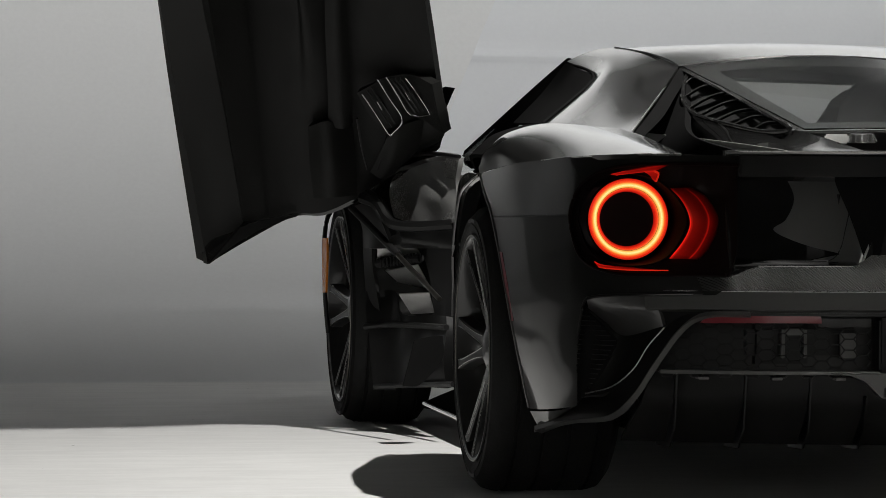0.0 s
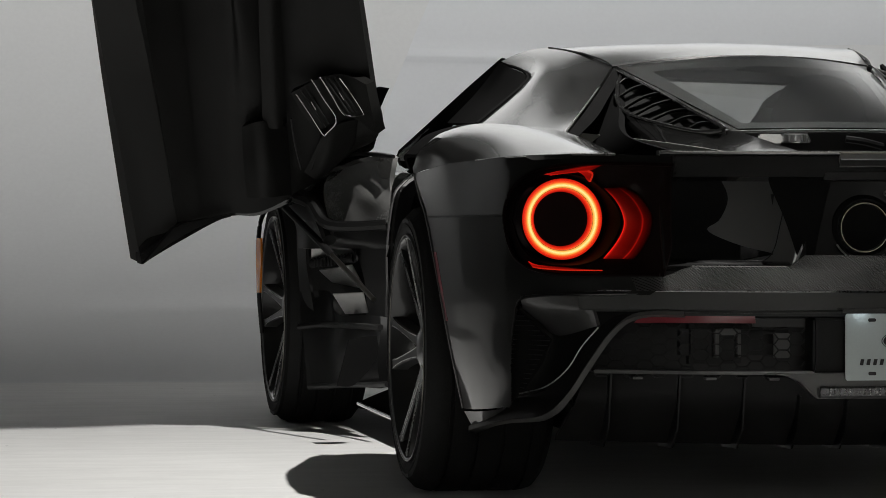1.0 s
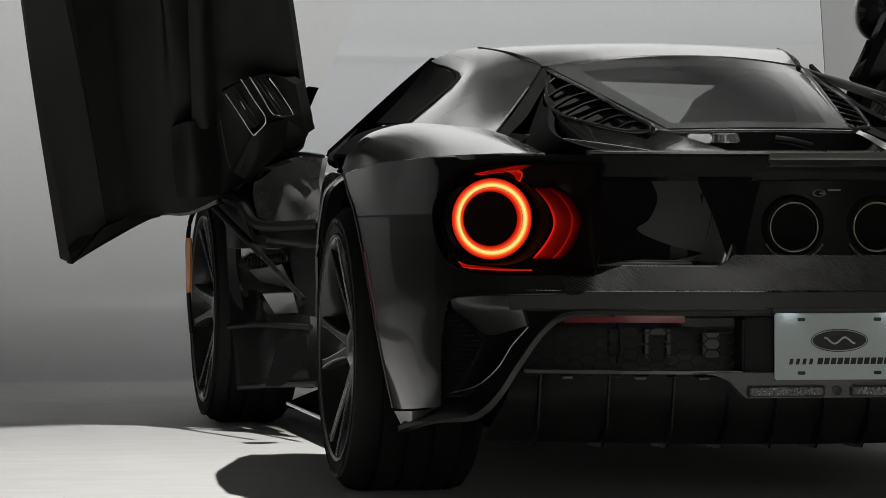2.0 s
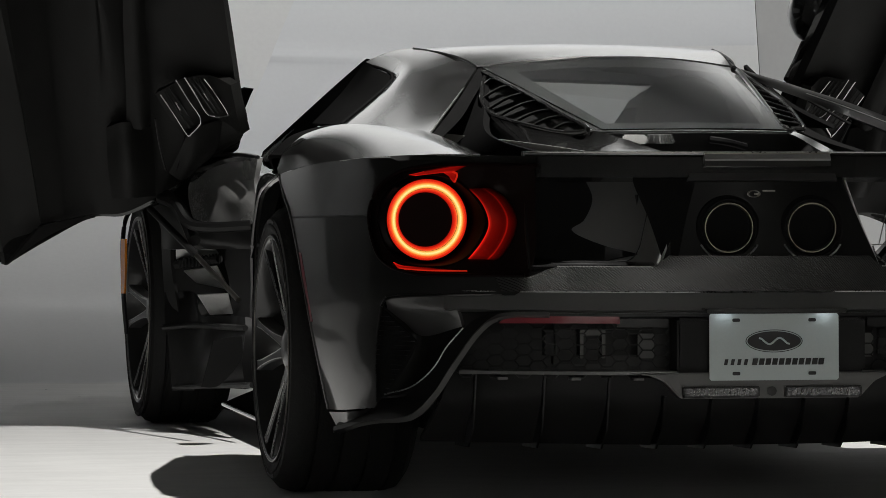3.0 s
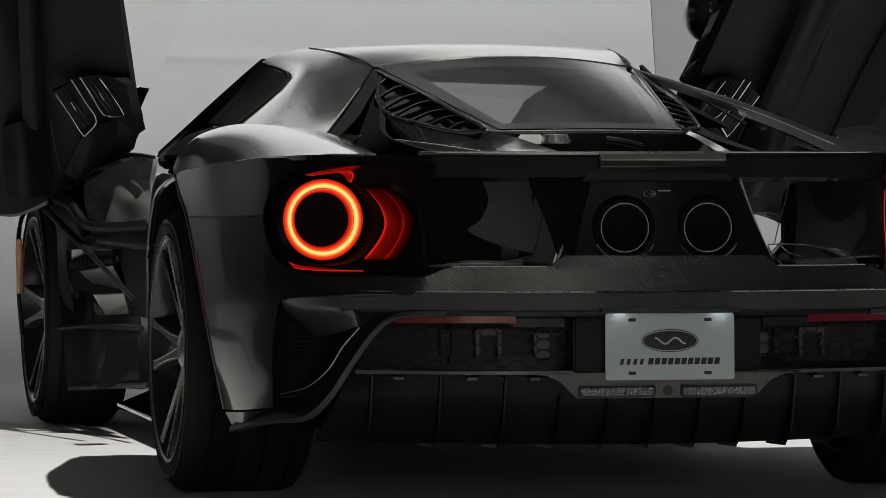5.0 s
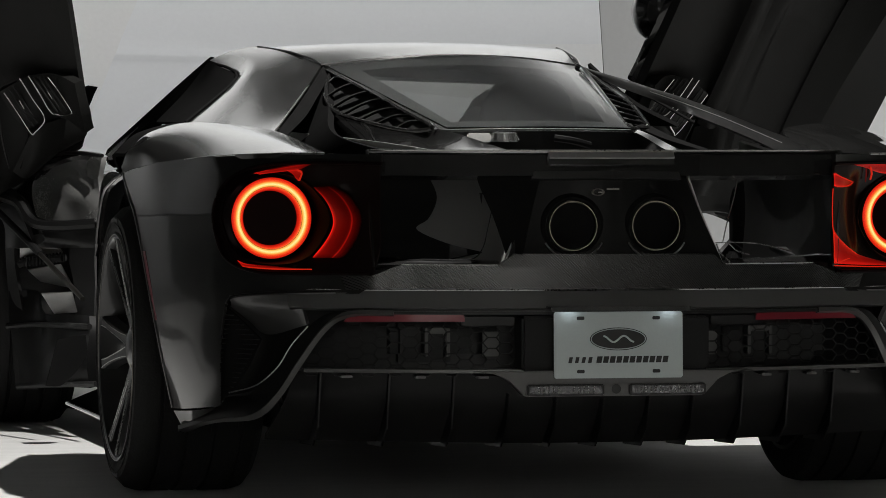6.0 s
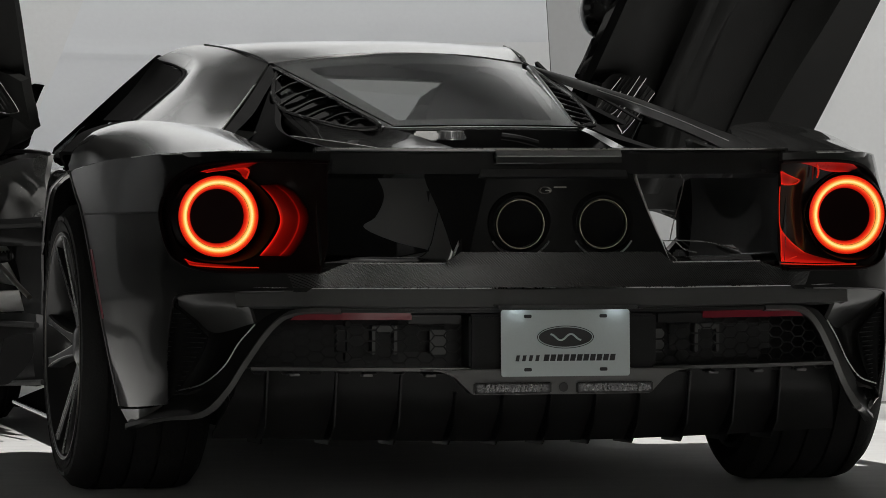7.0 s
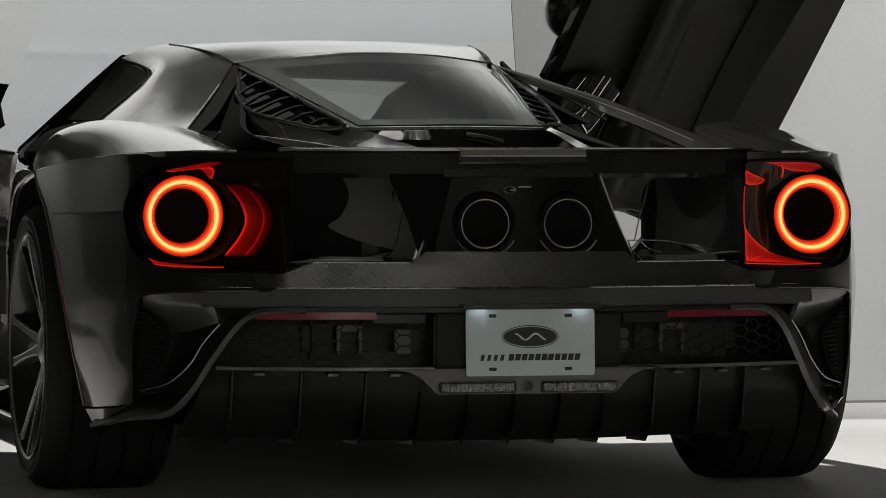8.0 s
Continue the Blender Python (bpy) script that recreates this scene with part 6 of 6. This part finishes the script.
    part("sill_recess", sheet([
        [(-0.923, 1.620, 0.296), (-0.883, 1.620, 0.304), (-0.843, 1.620, 0.308)],
        [(-0.940, 1.620, 0.228), (-0.896, 1.620, 0.244), (-0.841, 1.620, 0.251)],
        [(-0.956, 1.620, 0.167), (-0.911, 1.620, 0.169), (-0.867, 1.620, 0.209)]], 10, 8, -0.006, m), VOID, car)
    part("sill_pod_ledge", tube([(m * x, y, z) for x, y, z in [(-0.975, 2.294, 0.304), (-0.896, 2.204, 0.314), (-0.793, 1.882, 0.319)]], 0.009, 8, 12), SATIN, car)
    part("sill_bar", tube([(m * x, y, z) for x, y, z in [(-0.949, 2.249, 0.131), (-0.869, 2.043, 0.146), (-0.801, 1.699, 0.167)]], 0.008, 8, 12), SATIN, car)
    blade = part("sill_blade", sheet([
        [(-0.958, 1.182, 0.148), (-0.936, 1.071, 0.171), (-0.904, 0.904, 0.203)],
        [(-0.966, 1.127, 0.147), (-0.96, 0.849, 0.147), (-0.95, 0.537, 0.14)]], 12, 6, 0.012, m), VOID, car)
    part("blade_edge", tube([(m * x, y, z) for x, y, z in [(-0.966, 1.116, 0.149), (-0.962, 0.838, 0.146), (-0.949, 0.526, 0.139)]], 0.0055, 8, 12), CHROME, blade)
    hose = part("ribbed_hose", tube([(m * x, y, z) for x, y, z in [(-0.945, 2.238, 0.489), (-0.899, 2.182, 0.503), (-0.841, 2.069, 0.510)]], 0.012, 10, 20), RUBBER, car)
    for k in range(14):
        f = k / 13
        x, y, z = [u + (v - u) * f for u, v in zip((-0.945, 2.238, 0.492), (-0.841, 2.069, 0.513))]
        part("hose_rib", lathe([(0.0145, -0.002), (0.0155, 0.0), (0.0145, 0.002)], 12, pose(m * x, y, z, 0, 0, -90)), RUBBER, hose)

# open doors
for s in (-1, 1):
    m = -s
    door = new("door")
    door.parent = car
    door["label"] = "raised door showing its black inner trim"
    part("trim_panel", sheet([
        [(-1.333, 2.294, 0.61), (-1.255, 2.327, 0.622), (-1.179, 2.338, 0.635), (-1.09, 2.316, 0.639), (-0.987, 2.272, 0.691), (-0.893, 2.227, 0.757), (-0.825, 2.183, 0.823)],
        [(-1.373, 2.149, 0.766), (-1.277, 2.205, 0.766), (-1.192, 2.227, 0.765), (-1.112, 2.205, 0.774), (-0.999, 2.183, 0.782), (-0.91, 2.105, 0.829), (-0.788, 1.972, 0.866)],
        [(-1.427, 1.938, 0.977), (-1.322, 2.016, 0.978), (-1.214, 2.038, 0.978), (-1.151, 2.016, 0.978), (-1.019, 2.027, 0.978), (-0.929, 1.972, 0.978), (-0.818, 1.883, 0.986)],
        [(-1.501, 1.627, 1.242), (-1.376, 1.738, 1.245), (-1.245, 1.771, 1.246), (-1.225, 1.738, 1.246), (-1.117, 1.771, 1.247), (-0.977, 1.738, 1.247), (-0.886, 1.682, 1.246)],
        [(-1.599, 1.216, 1.625), (-1.482, 1.316, 1.632), (-1.356, 1.349, 1.635), (-1.328, 1.316, 1.633), (-1.233, 1.338, 1.635), (-1.091, 1.36, 1.638), (-0.987, 1.382, 1.64)],
        [(-1.612, 1.071, 1.887), (-1.503, 1.116, 1.936), (-1.379, 1.138, 1.97), (-1.351, 1.116, 1.968), (-1.258, 1.138, 1.941), (-1.115, 1.182, 1.886), (-1.032, 1.227, 1.845)]], 36, 30, -0.03, m), TRIM, door)
    part("sill_face", sheet([
        [(-1.44, 2.28, 0.492), (-1.408, 2.29, 0.534), (-1.332, 2.3, 0.608)],
        [(-1.497, 2.1, 0.718), (-1.448, 2.13, 0.734), (-1.361, 2.18, 0.733)],
        [(-1.567, 1.87, 0.984), (-1.511, 1.9, 0.985), (-1.427, 1.95, 0.985)],
        [(-1.634, 1.65, 1.242), (-1.576, 1.66, 1.242), (-1.498, 1.67, 1.243)],
        [(-1.728, 1.3, 1.629), (-1.667, 1.3, 1.629), (-1.593, 1.3, 1.63)],
        [(-1.716, 1.05, 1.824), (-1.673, 1.06, 1.863), (-1.614, 1.07, 1.886)]], 10, 26, -0.04, m), DOOR_EDGE, door, "bare dark grey sill face of the door")
    part("outer_skin", sheet([
        [(-1.439, 2.261, 0.489), (-1.313, 2.327, 0.558), (-1.174, 2.383, 0.624), (-1.075, 2.372, 0.631), (-0.947, 2.327, 0.698), (-0.816, 2.249, 0.818)],
        [(-1.491, 2.161, 0.733), (-1.32, 2.261, 0.732), (-1.184, 2.294, 0.732), (-1.084, 2.294, 0.748), (-0.954, 2.272, 0.781), (-0.783, 2.049, 0.862)],
        [(-1.626, 1.705, 1.243), (-1.435, 1.783, 1.246), (-1.268, 1.849, 1.248), (-1.137, 1.871, 1.249), (-1.005, 1.894, 1.251), (-0.879, 1.749, 1.248)],
        [(-1.72, 1.349, 1.631), (-1.553, 1.382, 1.635), (-1.391, 1.449, 1.64), (-1.234, 1.46, 1.642), (-1.078, 1.46, 1.643), (-0.984, 1.438, 1.643)],
        [(-1.71, 1.071, 1.823), (-1.572, 1.182, 1.895), (-1.416, 1.216, 1.96), (-1.262, 1.227, 1.963), (-1.106, 1.249, 1.891), (-1.029, 1.271, 1.845)]], 26, 26, -0.02, m), GLOSS, door)
    part("sill_flange", sheet([
        [(-1.333, 2.285, 0.613), (-1.300, 2.300, 0.618), (-1.262, 2.312, 0.624)],
        [(-1.427, 1.925, 0.977), (-1.385, 1.955, 0.977), (-1.330, 1.990, 0.977)],
        [(-1.501, 1.615, 1.242), (-1.452, 1.660, 1.243), (-1.390, 1.705, 1.244)],
        [(-1.599, 1.204, 1.625), (-1.552, 1.245, 1.628), (-1.495, 1.290, 1.631)]], 8, 24, -0.006, m), TRIM, door)
    part("pull_rail", sheet([
        [(-1.205, 1.330, 1.625), (-1.180, 1.320, 1.625), (-1.155, 1.330, 1.625)],
        [(-1.160, 1.715, 1.246), (-1.135, 1.700, 1.246), (-1.108, 1.715, 1.246)],
        [(-1.118, 1.985, 0.978), (-1.090, 1.970, 0.978), (-1.060, 1.985, 0.978)],
        [(-1.105, 2.060, 0.900), (-1.072, 2.040, 0.890), (-1.050, 2.060, 0.905)]], 8, 24, -0.012, m), TRIM, door)
    part("door_foot", sheet([
        [(-1.445, 2.227, 0.493), (-1.378, 2.261, 0.538), (-1.275, 2.294, 0.592), (-1.177, 2.327, 0.629)],
        [(-1.353, 2.261, 0.597), (-1.318, 2.283, 0.607), (-1.249, 2.305, 0.619), (-1.173, 2.327, 0.634)]], 12, 4, 0.01, m), SATIN, door)
    part("arm_rest", sheet([
        [(-1.169, 2.072, 0.889), (-1.117, 2.027, 0.905), (-1.038, 2.072, 0.889)],
        [(-1.156, 2.138, 0.783), (-1.103, 2.072, 0.783), (-1.021, 2.138, 0.783)],
        [(-1.134, 2.227, 0.683), (-1.081, 2.183, 0.684), (-1.006, 2.227, 0.691)]], 10, 10, 0.03, m), TRIM, door)
    pod = part("vent_pod", sheet([
        [(-1.044, 1.938, 0.986), (-0.973, 1.883, 1.026), (-0.902, 1.871, 1.039), (-0.847, 1.805, 1.01)],
        [(-1.003, 1.96, 0.922), (-0.939, 1.894, 0.946), (-0.876, 1.883, 0.962), (-0.827, 1.827, 0.93)],
        [(-0.937, 2.027, 0.857), (-0.907, 1.983, 0.89), (-0.857, 1.96, 0.911), (-0.804, 1.883, 0.869)]], 14, 10, 0.03, m), TRIM, door)
    part("pod_leg", sheet([
        [(-0.947, 1.983, 0.868), (-0.911, 1.96, 0.894), (-0.849, 1.96, 0.914)],
        [(-0.967, 2.072, 0.8), (-0.926, 2.049, 0.784), (-0.852, 2.049, 0.829)],
        [(-0.981, 2.127, 0.758), (-0.942, 2.116, 0.737), (-0.9, 2.116, 0.767)]], 10, 10, 0.02, m), TRIM, door)
    for line, rr in (
            ([(-1.033, 1.91, 0.984), (-0.994, 1.921, 0.93), (-0.951, 1.949, 0.87), (-0.94, 1.938, 0.872), (-0.918, 1.905, 0.911), (-0.958, 1.877, 0.97), (-0.995, 1.866, 1.026)], 0.0026),
            ([(-0.972, 1.855, 1.032), (-0.936, 1.86, 0.978), (-0.898, 1.877, 0.925), (-0.848, 1.883, 0.924), (-0.848, 1.877, 0.937), (-0.882, 1.86, 0.985), (-0.916, 1.855, 1.028)], 0.0026),
            ([(-0.993, 1.883, 0.962), (-0.979, 1.888, 0.939)], 0.0022), ([(-0.916, 1.855, 0.988), (-0.902, 1.86, 0.967)], 0.0022)):
        part("vent_trim", tube([(m * x, y, z) for x, y, z in line], rr, 8, 30), CHROME, pod)
    for a, b in (((-1.02, 1.899, 0.994), (-0.948, 1.921, 0.888)), ((-1.009, 1.894, 1.002), (-0.938, 1.916, 0.898)), ((-0.957, 1.86, 1.026), (-0.886, 1.877, 0.93)), ((-0.944, 1.86, 1.028), (-0.873, 1.877, 0.93)), ((-0.929, 1.86, 1.029), (-0.861, 1.877, 0.932))):
        part("vent_blade", tube([(m * a[0], a[1], a[2]), (m * b[0], b[1], b[2])], 0.0025, 6, 1, False), SATIN, pod)
    part("door_seam", tube([(m * x, y, z) for x, y, z in [(-1.031, 2.038, 0.914), (-1.009, 2.105, 0.832), (-0.985, 2.161, 0.766)]], 0.003, 6, 12), SATIN, door)
    part("door_crease", tube([(m * x, y, z) for x, y, z in [(-0.964, 2.094, 0.767), (-0.951, 2.049, 0.816), (-0.926, 1.994, 0.865)]], 0.003, 6, 12), SATIN, door)
    # rear-view mirror and its two stalks, and the small black fin at the door's front edge
    housing = part("mirror_housing", lathe([(0.004, -0.055), (0.05, -0.05), (0.075, -0.03), (0.085, 0.0), (0.08, 0.04), (0.055, 0.075), (0.004, 0.085)], 32, Matrix.Diagonal((s, 1, 1, 1)) @ Matrix.Translation((0.991, 2.349, 1.234)) @ Matrix.Diagonal((0.78, 1, 1.05, 1))), GLOSS, door)
    part("mirror_stalk", tube([(s * x, y, z) for x, y, z in [(0.969, 2.349, 1.145), (0.928, 2.294, 1.085), (0.887, 2.238, 1.034)]], 0.010, 8, 10), GLOSS, door)
    part("mirror_stalk", tube([(s * x, y, z) for x, y, z in [(1.003, 2.294, 1.212), (0.956, 2.249, 1.127), (0.91, 2.183, 1.062)]], 0.012, 8, 10), GLOSS, door)
    mirror = part("door_mirror", sheet([
        [(-0.8, 2.094, 0.979), (-0.759, 2.183, 0.996), (-0.708, 2.294, 1.003)],
        [(-0.793, 2.094, 0.947), (-0.757, 2.183, 0.966), (-0.721, 2.272, 0.983)],
        [(-0.777, 2.116, 0.914), (-0.754, 2.183, 0.937), (-0.734, 2.249, 0.96)]], 8, 8, 0.03, m), VOID, door)
